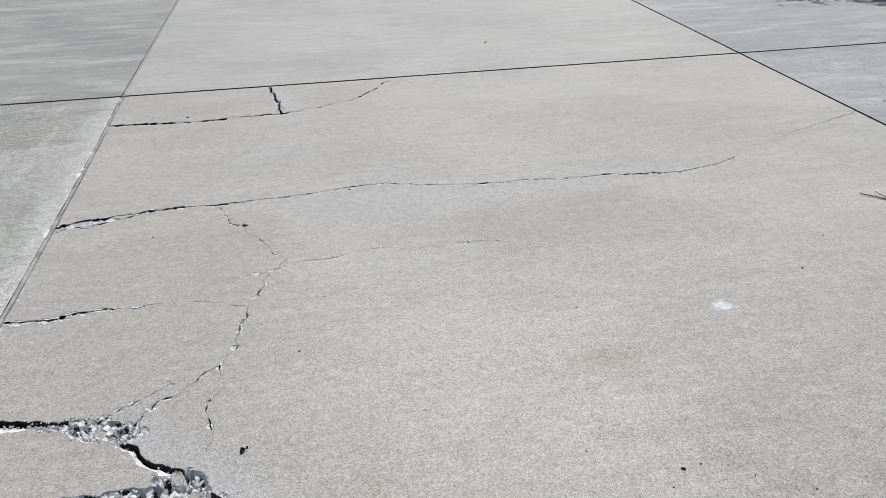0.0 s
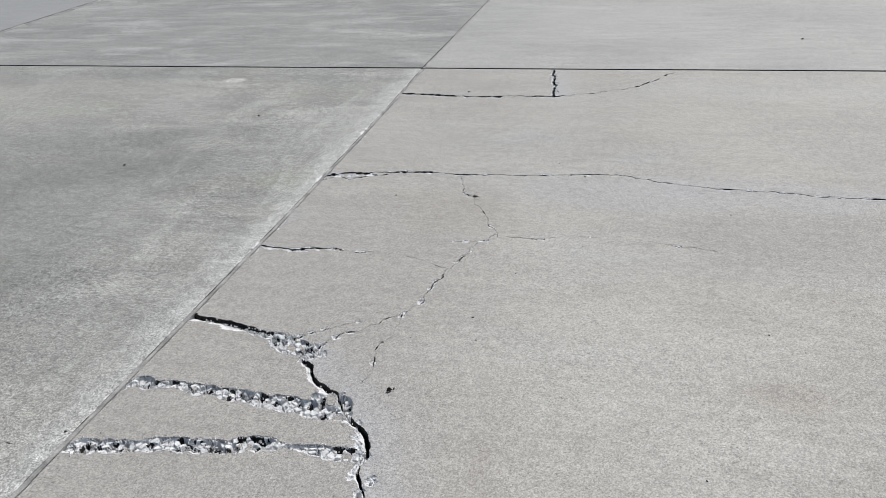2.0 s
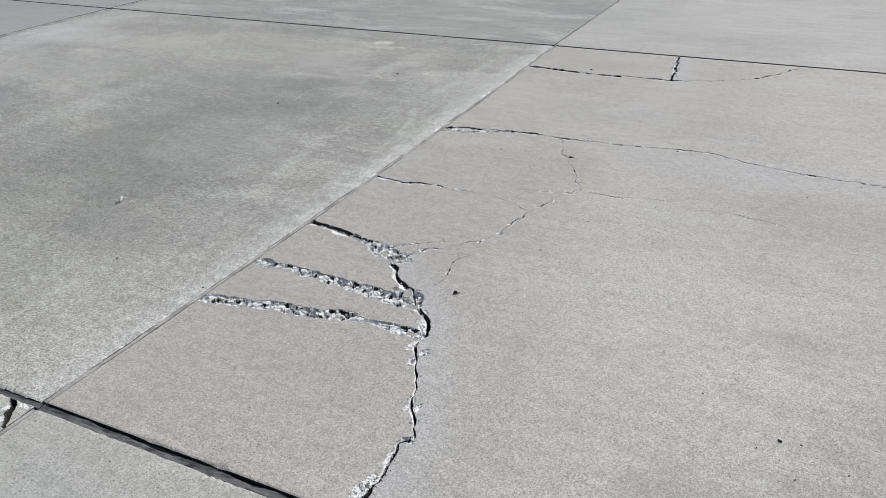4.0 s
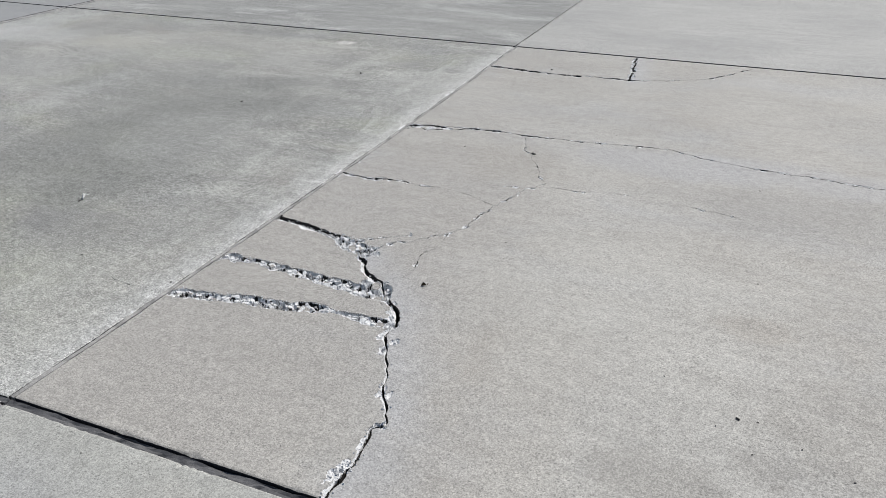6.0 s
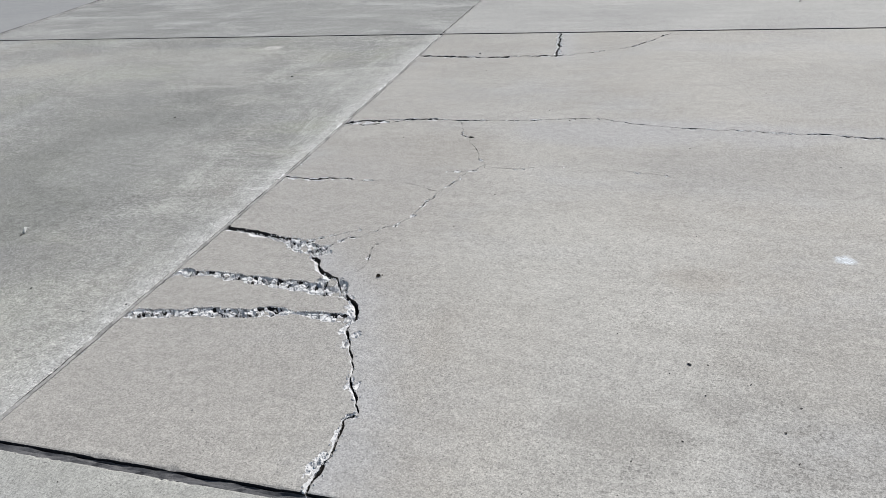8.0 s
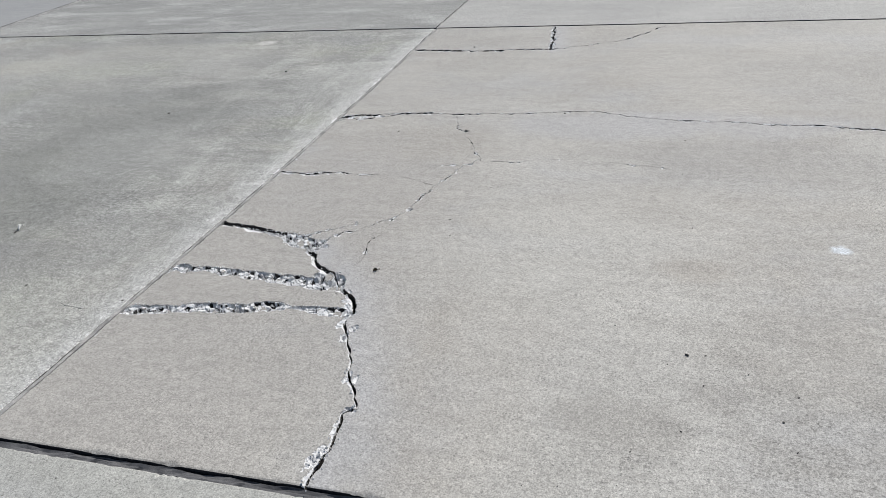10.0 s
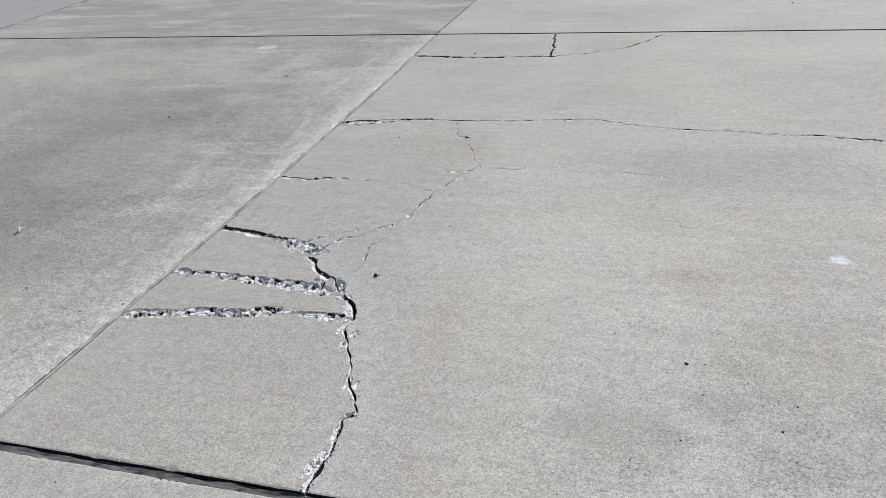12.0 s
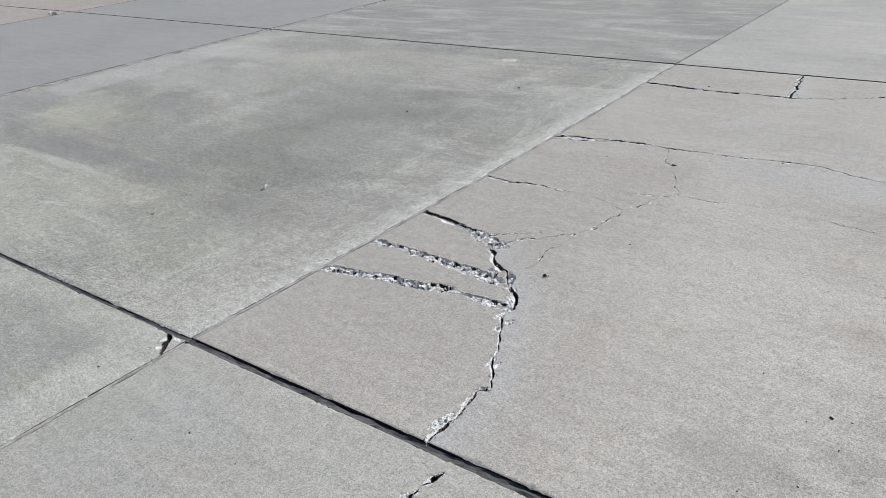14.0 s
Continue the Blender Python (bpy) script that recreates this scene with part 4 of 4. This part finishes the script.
    ob.parent = pavement
    tagged(ob, label)
    return ob


sealant("x", -0.003, 0.0, 4.80, 0.030, 0.013, RUBBER, "weathered dark rubber joint sealant", 71, 0.005)
sealant("x", -0.002, -5.25, -0.001, 0.019, 0.008, RUBBER, "weathered dark rubber joint sealant", 72)
sealant("y", 0.001, 0.019, 4.984, 0.016, 0.004, DUSTY, "dusty pale grey joint sealant", 73, 0.002)
sealant("y", 0.001, 5.016, 9.9, 0.016, 0.004, DUSTY, "dusty pale grey joint sealant", 74, 0.002)
sealant("y", 0.001, -4.9, -0.021, 0.016, 0.006, DUSTY, "dusty pale grey joint sealant", 75, 0.002)
sealant("x", 5.0, 0.016, 4.80, 0.030, 0.022, BLACK, "narrow black joint sealant", 76)
sealant("x", 5.0, -5.25, -0.016, 0.030, 0.020, BLACK, "narrow black joint sealant", 77)
sealant("y", 4.82, 0.03, 4.99, 0.020, 0.016, BLACK, "narrow black joint sealant", 78)
sealant("y", 4.82, 5.01, 9.9, 0.016, 0.016, BLACK, "narrow black joint sealant", 79)
sealant("x", 5.0, 4.84, 9.7, 0.030, 0.020, BLACK, "narrow black joint sealant", 80)
for at, wide, deep, mat, seed in ((-5.311, 0.026, 0.006, RUBBER, 81), (-5.268, 0.060, 0.001, DUSTY, 85), (-5.226, 0.022, 0.003, DUSTY, 87)):
    sealant("y", at, 0.03, 4.98, wide, deep, mat, "weathered joint filler between two slabs", seed, 0.002)
    sealant("y", at, 5.02, 9.9, wide, deep, mat, "weathered joint filler between two slabs", seed + 1, 0.002)
sealant("x", 5.0, -10.1, -5.29, 0.030, 0.020, BLACK, "narrow black joint sealant", 83)
sealant("y", -10.15, 0.03, 9.9, 0.030, 0.006, DUSTY, "dusty pale grey joint sealant", 84, 0.002)


# ---- rubble ----
def lump_mesh(name, rng, material, flat=0.7, points=10, soft=0.035):
    """A broken lump about one unit across, resting on z = 0."""
    bm = bmesh.new()
    for _ in range(points):
        v = Vector((rng.gauss(0, 1), rng.gauss(0, 1), rng.gauss(0, 1))).normalized() * rng.uniform(0.42, 0.55)
        bm.verts.new((v.x * rng.uniform(0.8, 1.1), v.y * rng.uniform(0.7, 1.0), v.z * flat))
    hull = bmesh.ops.convex_hull(bm, input=bm.verts)
    bmesh.ops.delete(bm, geom=[g for g in hull["geom_interior"] if isinstance(g, bmesh.types.BMVert)], context="VERTS")
    low = min(v.co.z for v in bm.verts)
    for v in bm.verts:
        v.co.z -= low
    if soft:
        bmesh.ops.bevel(bm, geom=bm.edges[:], offset=soft, segments=1, affect="EDGES")
    bmesh.ops.recalc_face_normals(bm, faces=bm.faces)
    mesh = bpy.data.meshes.new(name)
    bm.to_mesh(mesh)
    bm.free()
    mesh.materials.append(material)
    return mesh


rng = random.Random(5)
LUMPS = [lump_mesh("concrete_chunk", rng, CHUNKS) for _ in range(9)]
SMALL_LUMPS = [lump_mesh("rubble_fill", rng, CHUNKS, 0.75, 8, 0.0) for _ in range(6)]


def chunk(x, y, z, size, name="concrete_chunk", meshes=LUMPS, label="whitish broken concrete chunk lying in a crack", group="broken chunks", tilt=25, turn=None):
    ob = new(name, rng.choice(meshes))
    ob.matrix_world = pose(x, y, z - (0.04 * size if tilt < 10 else 0), rng.uniform(-tilt, tilt), rng.uniform(-tilt, tilt), rng.uniform(0, 360) if turn is None else turn) @ Matrix.Diagonal((size, size * rng.uniform(0.75, 1.0), size * rng.uniform(0.8, 1.1), 1))
    return tagged(ob, label, "rubble", group)


def along(crack, t):
    """A place along a crack, t from 0 to 1, with its half-width and side direction."""
    k = min(len(crack.w) - 1, int(t * len(crack.w)))
    d = crack.b[k] - crack.a[k]
    d = d / (np.hypot(*d) + 1e-9)
    return crack.a[k], crack.w[k], np.array((-d[1], d[0]))


def heaped(crack, t, sizes, spread):
    """A chunk's place on the bed of a furrow: x, y, z, size; None where the bed lies bare."""
    p, w, side = along(crack, t)
    o = -0.34 + (spread + 0.34) * rng.random() ** 0.85
    size = min(rng.choice(sizes), w * 1.5)
    q = p + side * (o * w - size * 0.12 * max(0.0, o))
    if vnoise(q[0] * 26, q[1] * 26, crack.seed + 40) < 0.27:
        return None
    top = rng.uniform(-0.020, -0.003) - (0.004 if o < -0.15 else 0.0)
    return q[0], q[1], top - size * 0.66, size


for crack, number in ((FURROWS[0], 55), (FURROWS[1], 100), (FURROWS[2], 95)):
    for n in range(number):
        spot = heaped(crack, (n + rng.random()) / number, (0.018, 0.022, 0.027, 0.033, 0.040, 0.048), 0.90)
        if spot:
            chunk(*spot, tilt=40)


def rubble_fill(spots):
    """Smaller lumps of broken concrete, joined."""
    verts, faces = [], []
    shapes = [([v.co.copy() for v in m.vertices], [tuple(f.vertices) for f in m.polygons]) for m in SMALL_LUMPS]
    for x, y, z, size in spots:
        points, loops = rng.choice(shapes)
        m = pose(x, y, z, rng.uniform(-50, 50), rng.uniform(-50, 50), rng.uniform(0, 360)) @ Matrix.Diagonal((size, size * rng.uniform(0.65, 1.0), size * rng.uniform(0.7, 1.1), 1))
        k = len(verts)
        verts += [tuple(m @ p) for p in points]
        faces += [tuple(i + k for i in f) for f in loops]
    mesh = bpy.data.meshes.new("rubble_fill")
    mesh.from_pydata(verts, [], faces)
    mesh.materials.append(CHUNKS)
    return tagged(new("rubble_fill", mesh), "small whitish lumps of broken concrete filling the cracks", "rubble", kind="stuff")


fill = []
for crack, number in ((FURROWS[0], 130), (FURROWS[1], 240), (FURROWS[2], 220)):
    for n in range(number):
        fill.append(heaped(crack, rng.random(), (0.007, 0.009, 0.011, 0.014), 0.92))
rubble_fill([(x, y, z - 0.004, size) for x, y, z, size in (f for f in fill if f)])
VOID = MAIN_CRACKS[5]
for n in range(26):
    p, w, side = along(VOID, 0.18 + 0.80 * (n + rng.random()) / 26)
    size = rng.choice((0.010, 0.012, 0.015, 0.020))
    o = rng.choice((-1, -1, 1)) * (w + size * rng.uniform(0.1, 0.45))
    chunk(p[0] + side[0] * o, p[1] + side[1] * o, (-0.008 if o < 0 else -0.003) - size * 0.25, size)
STUB_CRACK = MAIN_CRACKS[6]
for n in range(24):
    p, w, side = along(STUB_CRACK, (n + rng.random()) / 24)
    q = p + side * rng.uniform(-0.7, 0.7) * w
    chunk(q[0], q[1], -0.022, min(rng.uniform(0.010, 0.02), w))


# crumbs, too small to count
def crumbs(name, spots, label):
    verts, faces = [], []
    for x, y, z, s in spots:
        k = len(verts)
        a = rng.uniform(0, 6.28)
        for n, (r, h) in enumerate(((0.5, 0), (0.55, 0), (0.45, 0), (0.5, 0), (0.3, 0.6), (0.35, 0.5), (0.25, 0.7))):
            ang = a + n * (1.57 if n < 4 else 2.09) + rng.uniform(-0.3, 0.3)
            verts.append((x + math.cos(ang) * r * s, y + math.sin(ang) * r * s, z + h * s))
        faces += [(k + 4, k + 5, k + 6), (k, k + 1, k + 4), (k + 1, k + 5, k + 4), (k + 1, k + 2, k + 5), (k + 2, k + 6, k + 5), (k + 2, k + 3, k + 6), (k + 3, k, k + 6), (k, k + 4, k + 6), (k + 3, k + 2, k + 1, k)]
    mesh = bpy.data.meshes.new(name)
    mesh.from_pydata(verts, [], faces)
    mesh.materials.append(BROKEN)
    return tagged(new(name, mesh), label, "rubble", kind="stuff")


spots = []
for crack, number, spread in ((FURROWS[0], 260, 1.5), (FURROWS[1], 330, 1.35), (FURROWS[2], 300, 1.35), (MAIN_CRACKS[3], 70, 2.2), (MAIN_CRACKS[4], 60, 2.4), (STUB_CRACK, 60, 1.4)):
    for _ in range(number):
        p, w, side = along(crack, rng.random())
        o = rng.uniform(-spread, spread) if crack in FURROWS else rng.choice((-1, -1, 1)) * (w + 0.004 + rng.uniform(0, 0.010)) / w
        q = p + side * o * w
        spots.append((q[0], q[1], -0.012 if abs(o) < 0.8 else 0.0005, rng.uniform(0.003, 0.0075)))
for crack, number in ((MAIN_CRACKS[12], 190), (MAIN_CRACKS[13], 110), (MAIN_CRACKS[7], 40)):
    for _ in range(number):
        p, w, side = along(crack, rng.random())
        q = p + side * rng.gauss(0, 0.005)
        spots.append((q[0], q[1], 0.0003, rng.uniform(0.002, 0.005)))
crumbs("concrete_crumbs", spots, "small whitish concrete crumbs scattered along the cracks")


# ---- larger loose plates in the junctions ----
def plate(x, y, z, outline, thick, turn, tilt=(0, 0)):
    """A flat broken piece of the slab: a worn top, broken sides."""
    bm = bmesh.new()
    top = [bm.verts.new((px, py, thick)) for px, py in outline]
    low = [bm.verts.new((px * 1.15, py * 1.15, 0)) for px, py in outline]
    face = bm.faces.new(top)
    bm.faces.new(list(reversed(low)))
    for k in range(len(top)):
        f = bm.faces.new((top[k - 1], low[k - 1], low[k], top[k]))
        f.material_index = 1
    bmesh.ops.recalc_face_normals(bm, faces=bm.faces)
    bmesh.ops.bevel(bm, geom=list(face.edges), offset=0.0025, segments=2, affect="EDGES")
    mesh = bpy.data.meshes.new("slab_fragment")
    bm.to_mesh(mesh)
    bm.free()
    mesh.materials.append(MAIN)
    mesh.materials.append(BROKEN)
    ob = new("slab_fragment", mesh)
    ob.matrix_world = pose(x, y, z, tilt[0], tilt[1], turn)
    return tagged(ob, "flat loose fragment of grey slab wedged in a crack", "rubble", "slab fragments")


def ragged(rx, ry, count, seed):
    r = random.Random(seed)
    return [(math.cos(a) * rx * r.uniform(0.8, 1.1), math.sin(a) * ry * r.uniform(0.8, 1.1)) for a in (k * math.tau / count + r.uniform(-0.2, 0.2) for k in range(count))]


for k, (x, y, z, rx, ry, turn, tx, ty) in enumerate(((0.776, 1.088, -0.029, 0.024, 0.034, 12, 2, -2), (0.530, 1.336, -0.034, 0.036, 0.034, -30, 5, 4), (0.832, 1.012, -0.034, 0.027, 0.021, 10, 6, -4), (0.915, 0.856, -0.034, 0.022, 0.020, 10, 9, -4), (0.590, 0.838, -0.036, 0.034, 0.022, 5, 8, 2))):
    plate(x, y, z, ragged(rx, ry, 7, 90 + k), 0.027, turn, (tx, ty))


for x, y, z, size in ((0.796, 1.116, -0.006, 0.026), (0.812, 1.122, -0.004, 0.018), (0.842, 1.072, -0.022, 0.030), (0.856, 1.052, -0.020, 0.024), (0.742, 1.060, -0.026, 0.030), (0.790, 1.035, -0.024, 0.030), (0.952, 0.850, -0.022, 0.036), (0.940, 0.880, -0.018, 0.024),
                      (0.505, 1.388, -0.016, 0.026), (0.470, 1.362, -0.020, 0.030), (0.600, 1.345, -0.010, 0.024), (0.622, 1.330, -0.008, 0.022), (0.640, 1.318, -0.006, 0.020), (0.618, 1.306, -0.008, 0.020), (0.652, 1.335, -0.004, 0.014), (0.617, 1.258, -0.030, 0.022), (0.630, 1.244, -0.030, 0.020),
                      (1.005, 0.716, -0.018, 0.032), (1.002, 0.692, -0.014, 0.024), (1.028, 0.766, -0.010, 0.018), (1.122, 0.492, -0.020, 0.020), (1.160, 0.145, -0.010, 0.022), (1.152, 0.120, -0.009, 0.024), (1.170, 0.160, -0.008, 0.018), (1.164, 0.105, -0.010, 0.018), (1.166, 0.358, -0.008, 0.014)):
    chunk(x, y, z, size)


# ---- loose things on the slabs ----
STONES = [lump_mesh("pebble", rng, DARK_STONE, 0.6) for _ in range(4)]
PALE = [lump_mesh("pebble", rng, PALE_STONE, 0.8) for _ in range(2)]
# the one at (-1.016, 1.232) is added as the pale pebble's dark shadow
for x, y, size in ((2.187, 0.819, 0.020), (0.920, 2.687, 0.036), (1.136, 1.627, 0.014), (0.504, 4.401, 0.028), (-0.837, 3.79, 0.024), (-1.262, 2.876, 0.024), (0.489, -0.358, 0.014),
                   (-1.305, 0.681, 0.026), (-0.151, -0.316, 0.014), (-0.020, 0.785, 0.015), (-1.016, 1.232, 0.026), (-0.554, 0.818, 0.014), (1.436, 2.986, 0.016), (1.287, 3.150, 0.011)):
    chunk(x, y, 0.0, size, "pebble", STONES, "small dark pebble lying on the concrete", "dark pebbles", 8)
chunk(-1.020, 1.264, 0.0, 0.044, "pebble", PALE, "pale whitish pebble lying on the concrete", "pale pebbles", 8)


def leaf(x, y, length, turn, curl, seed):
    """A small dry leaf, folded along its rib and curled up at the rim."""
    r = random.Random(seed)
    bm = bmesh.new()
    grid = []
    for i in range(9):
        u = i / 8
        half = 0.30 * math.sin(math.pi * min(1, u * 0.96 + 0.03)) ** 0.8
        row = []
        for j in range(5):
            v = j / 2 - 1
            lift = abs(v) * half * curl + 0.25 * (u - 0.5) ** 2 + r.uniform(-0.01, 0.01) + 0.03
            row.append(bm.verts.new(((u - 0.5) * length, v * half * length * 0.8, lift * length)))
        grid.append(row)
    for i in range(8):
        for j in range(4):
            bm.faces.new((grid[i][j], grid[i + 1][j], grid[i + 1][j + 1], grid[i][j + 1]))
    bmesh.ops.solidify(bm, geom=bm.faces[:], thickness=0.0006)
    mesh = bpy.data.meshes.new("dry_leaf")
    bm.to_mesh(mesh)
    bm.free()
    mesh.materials.append(LEAF)
    ob = new("dry_leaf", mesh)
    low = min(v.co.z for v in mesh.vertices)
    ob.matrix_world = pose(x, y, 0.0008 - low, 0, 0, turn)
    return tagged(ob, "small dark brown curled dry leaf on concrete", "leaf")


leaf(0.955, 1.158, 0.021, 38, 2.0, 3)
leaf(0.967, 1.171, 0.012, 110, 1.4, 4)


def twig(stems, label):
    """A dry twig: tapered stems, each a chain of rings from start to end."""
    holder = tagged(new("dry_twig"), label, "twig")
    for (ax, ay, az), (bx, by, bz), r0, r1, seed in stems:
        r = random.Random(seed)
        bm = bmesh.new()
        a, b = Vector((ax, ay, az)), Vector((bx, by, bz))
        d = (b - a).normalized()
        side = d.cross(Vector((0, 0, 1))).normalized()
        up = side.cross(d)
        rings = []
        for k in range(9):
            u = k / 8
            o = a.lerp(b, u) + side * r.uniform(-1, 1) * 0.004 * min(1, k) + up * r.uniform(0, 1) * 0.003
            rad = r0 + (r1 - r0) * u
            rings.append([bm.verts.new(o + (side * math.cos(t) + up * math.sin(t)) * rad) for t in (n * math.tau / 6 for n in range(6))])
        for p, q in zip(rings, rings[1:]):
            for n in range(6):
                bm.faces.new((p[n - 1], p[n], q[n], q[n - 1]))
        bm.faces.new(rings[0])
        bm.faces.new(list(reversed(rings[-1])))
        bmesh.ops.recalc_face_normals(bm, faces=bm.faces)
        mesh = bpy.data.meshes.new("stem")
        bm.to_mesh(mesh)
        bm.free()
        mesh.materials.append(BARK)
        ob = new("stem", mesh)
        ob.parent = holder
    return holder


twig([((3.905, 2.340, 0.006), (4.010, 2.225, 0.004), 0.0022, 0.0034, 1), ((3.985, 2.330, 0.010), (4.005, 2.250, 0.004), 0.0014, 0.0024, 2), ((3.950, 2.270, 0.004), (4.100, 2.250, 0.005), 0.0018, 0.0022, 3),
      ((4.060, 2.345, 0.012), (4.085, 2.255, 0.006), 0.0012, 0.0018, 4), ((4.085, 2.255, 0.006), (4.125, 2.290, 0.012), 0.0016, 0.0012, 5), ((3.995, 2.240, 0.005), (4.045, 2.205, 0.005), 0.0034, 0.0030, 6)],
     "small forked dry grey twig lying on concrete")
chunk(4.130, 2.250, 0.0, 0.022, "pebble", STONES, "small dark pebble lying on the concrete", "dark pebbles", 8)
for x, y, size in ((1.242, 1.969, 0.010), (1.178, 1.484, 0.009), (2.126, 2.620, 0.014), (2.815, 2.449, 0.012), (0.509, 2.655, 0.016), (2.184, 1.678, 0.010), (1.944, 0.944, 0.009), (3.195, 1.752, 0.012),
                   (-2.264, 0.487, 0.016), (0.10, 0.80, 0.008), (2.9, 5.9, 0.03), (2.457, 0.556, 0.013), (2.180, 0.462, 0.010), (2.507, 0.671, 0.010), (2.239, 0.672, 0.009), (2.370, 0.754, 0.010), (2.243, 0.826, 0.010), (2.485, 0.441, 0.010), (2.047, 0.354, 0.008), (5.05, 3.60, 0.022), (5.30, 3.95, 0.020)):
    chunk(x, y, 0.0, size, "pebble", STONES, "tiny dark grit stone lying on the concrete", "grit stones", 8)
chunk(3.459, 1.989, 0.0, 0.014, "pebble", PALE, "pale whitish pebble lying on the concrete", "pale pebbles", 8)
spots = []
for _ in range(420):
    spots.append((rng.uniform(-3, 4.6), rng.uniform(-0.7, 4.8), 0.0005, rng.uniform(0.002, 0.0055)))
for x0, x1, y0, y1, count in ((-0.06, 0.03, 0.1, 4.9, 160), (-4, 4.6, -0.05, -0.02, 60)):
    for _ in range(count):
        spots.append((rng.uniform(x0, x1), rng.uniform(y0, y1), -0.002, rng.uniform(0.002, 0.006)))
grit = crumbs("grit", spots, "fine dark grit scattered over the slabs")
grit.data.materials.clear()
grit.data.materials.append(plain("grit_stone", (0.10, 0.095, 0.09), (0.34, 0.33, 0.32), 9))


# ---- the tree whose shade reaches the pavement ----
def tree(x, y, z, height, radius, seed):
    r = random.Random(seed)
    holder = tagged(new("tree"), "small broad-leaved green tree standing beside the pavement", "tree")
    holder.location = (x, y, z)
    bark = plain("tree_bark", (0.10, 0.085, 0.07), (0.19, 0.165, 0.14), 30, 0.9)
    n = Nodes("tree_leaf", 0.55, 0.4)
    leaf_green = n.done(n.mix(n.span(n.noise(3, 3), 0.35, 0.65), (0.045, 0.085, 0.025), (0.085, 0.13, 0.04)))

    def limb(bm, a, b, r0, r1, sag):
        rings = []
        side = (b - a).cross(Vector((0.3, 0.2, 1))).normalized()
        up = side.cross((b - a).normalized())
        for k in range(8):
            u = k / 7
            o = a.lerp(b, u) + up * math.sin(u * math.pi) * sag + side * r.uniform(-1, 1) * 0.02 * (0 < k < 7)
            rad = r0 + (r1 - r0) * u
            rings.append([bm.verts.new(o + (side * math.cos(t) + up * math.sin(t)) * rad) for t in (m * math.tau / 9 for m in range(9))])
        for p, q in zip(rings, rings[1:]):
            for m in range(9):
                bm.faces.new((p[m - 1], p[m], q[m], q[m - 1]))
        bm.faces.new(list(reversed(rings[0])))
        bm.faces.new(rings[-1])

    def link(name, bm, material):
        bmesh.ops.recalc_face_normals(bm, faces=bm.faces)
        mesh = bpy.data.meshes.new(name)
        bm.to_mesh(mesh)
        bm.free()
        mesh.materials.append(material)
        ob = new(name, mesh)
        ob.parent = holder

    fork = Vector((-0.1, 0.05, height * 0.42))
    bm = bmesh.new()
    limb(bm, Vector((0, 0, 0)), fork, 0.15, 0.10, 0.05)
    link("trunk", bm, bark)
    ends = []
    for k in range(8):
        a = k * math.tau / 8 + r.uniform(-0.3, 0.3)
        end = Vector((math.cos(a) * radius * r.uniform(0.45, 0.8), math.sin(a) * radius * r.uniform(0.45, 0.8), height * r.uniform(0.62, 0.92)))
        bm = bmesh.new()
        limb(bm, fork - Vector((0, 0, 0.1)), end, 0.06, 0.015, 0.15)
        link("limb", bm, bark)
        ends.append(end)
        ends.append(fork.lerp(end, 0.6) + Vector((r.uniform(-0.4, 0.4), r.uniform(-0.4, 0.4), 0.3)))
    verts, faces = [], []
    for end in ends:
        for _ in range(5):
            c = end + Vector((r.gauss(0, 0.42), r.gauss(0, 0.42), r.gauss(0, 0.28)))
            for _ in range(120):
                o = c + Vector((r.gauss(0, 0.17), r.gauss(0, 0.17), r.gauss(0, 0.13)))
                d = Vector((r.gauss(0, 1), r.gauss(0, 1), r.gauss(0, 0.5))).normalized()
                w = d.cross(Vector((r.gauss(0, 1), r.gauss(0, 1), r.gauss(0, 1)))).normalized() * 0.032
                length = r.uniform(0.09, 0.14)
                k = len(verts)
                lift = d.cross(w).normalized() * 0.006
                verts += [tuple(o), tuple(o + d * length * 0.45 + w + lift), tuple(o + d * length), tuple(o + d * length * 0.45 - w + lift)]
                faces += [(k, k + 1, k + 2), (k, k + 2, k + 3)]
    mesh = bpy.data.meshes.new("crown")
    mesh.from_pydata(verts, [], faces)
    mesh.materials.append(leaf_green)
    ob = new("crown", mesh)
    ob.parent = holder
    return holder


tree(10.2, 8.72, -0.152, 5.2, 2.3, 8)

for x, y, size in ((-10.20, 4.74, 0.10), (-10.30, 4.70, 0.07), (-10.12, 4.66, 0.06), (-10.42, 4.78, 0.08)):
    chunk(x, y, 0.0, size, "concrete_chunk", LUMPS, "pale broken concrete chunk lying beside a joint", "chunks at the far joint", 8)
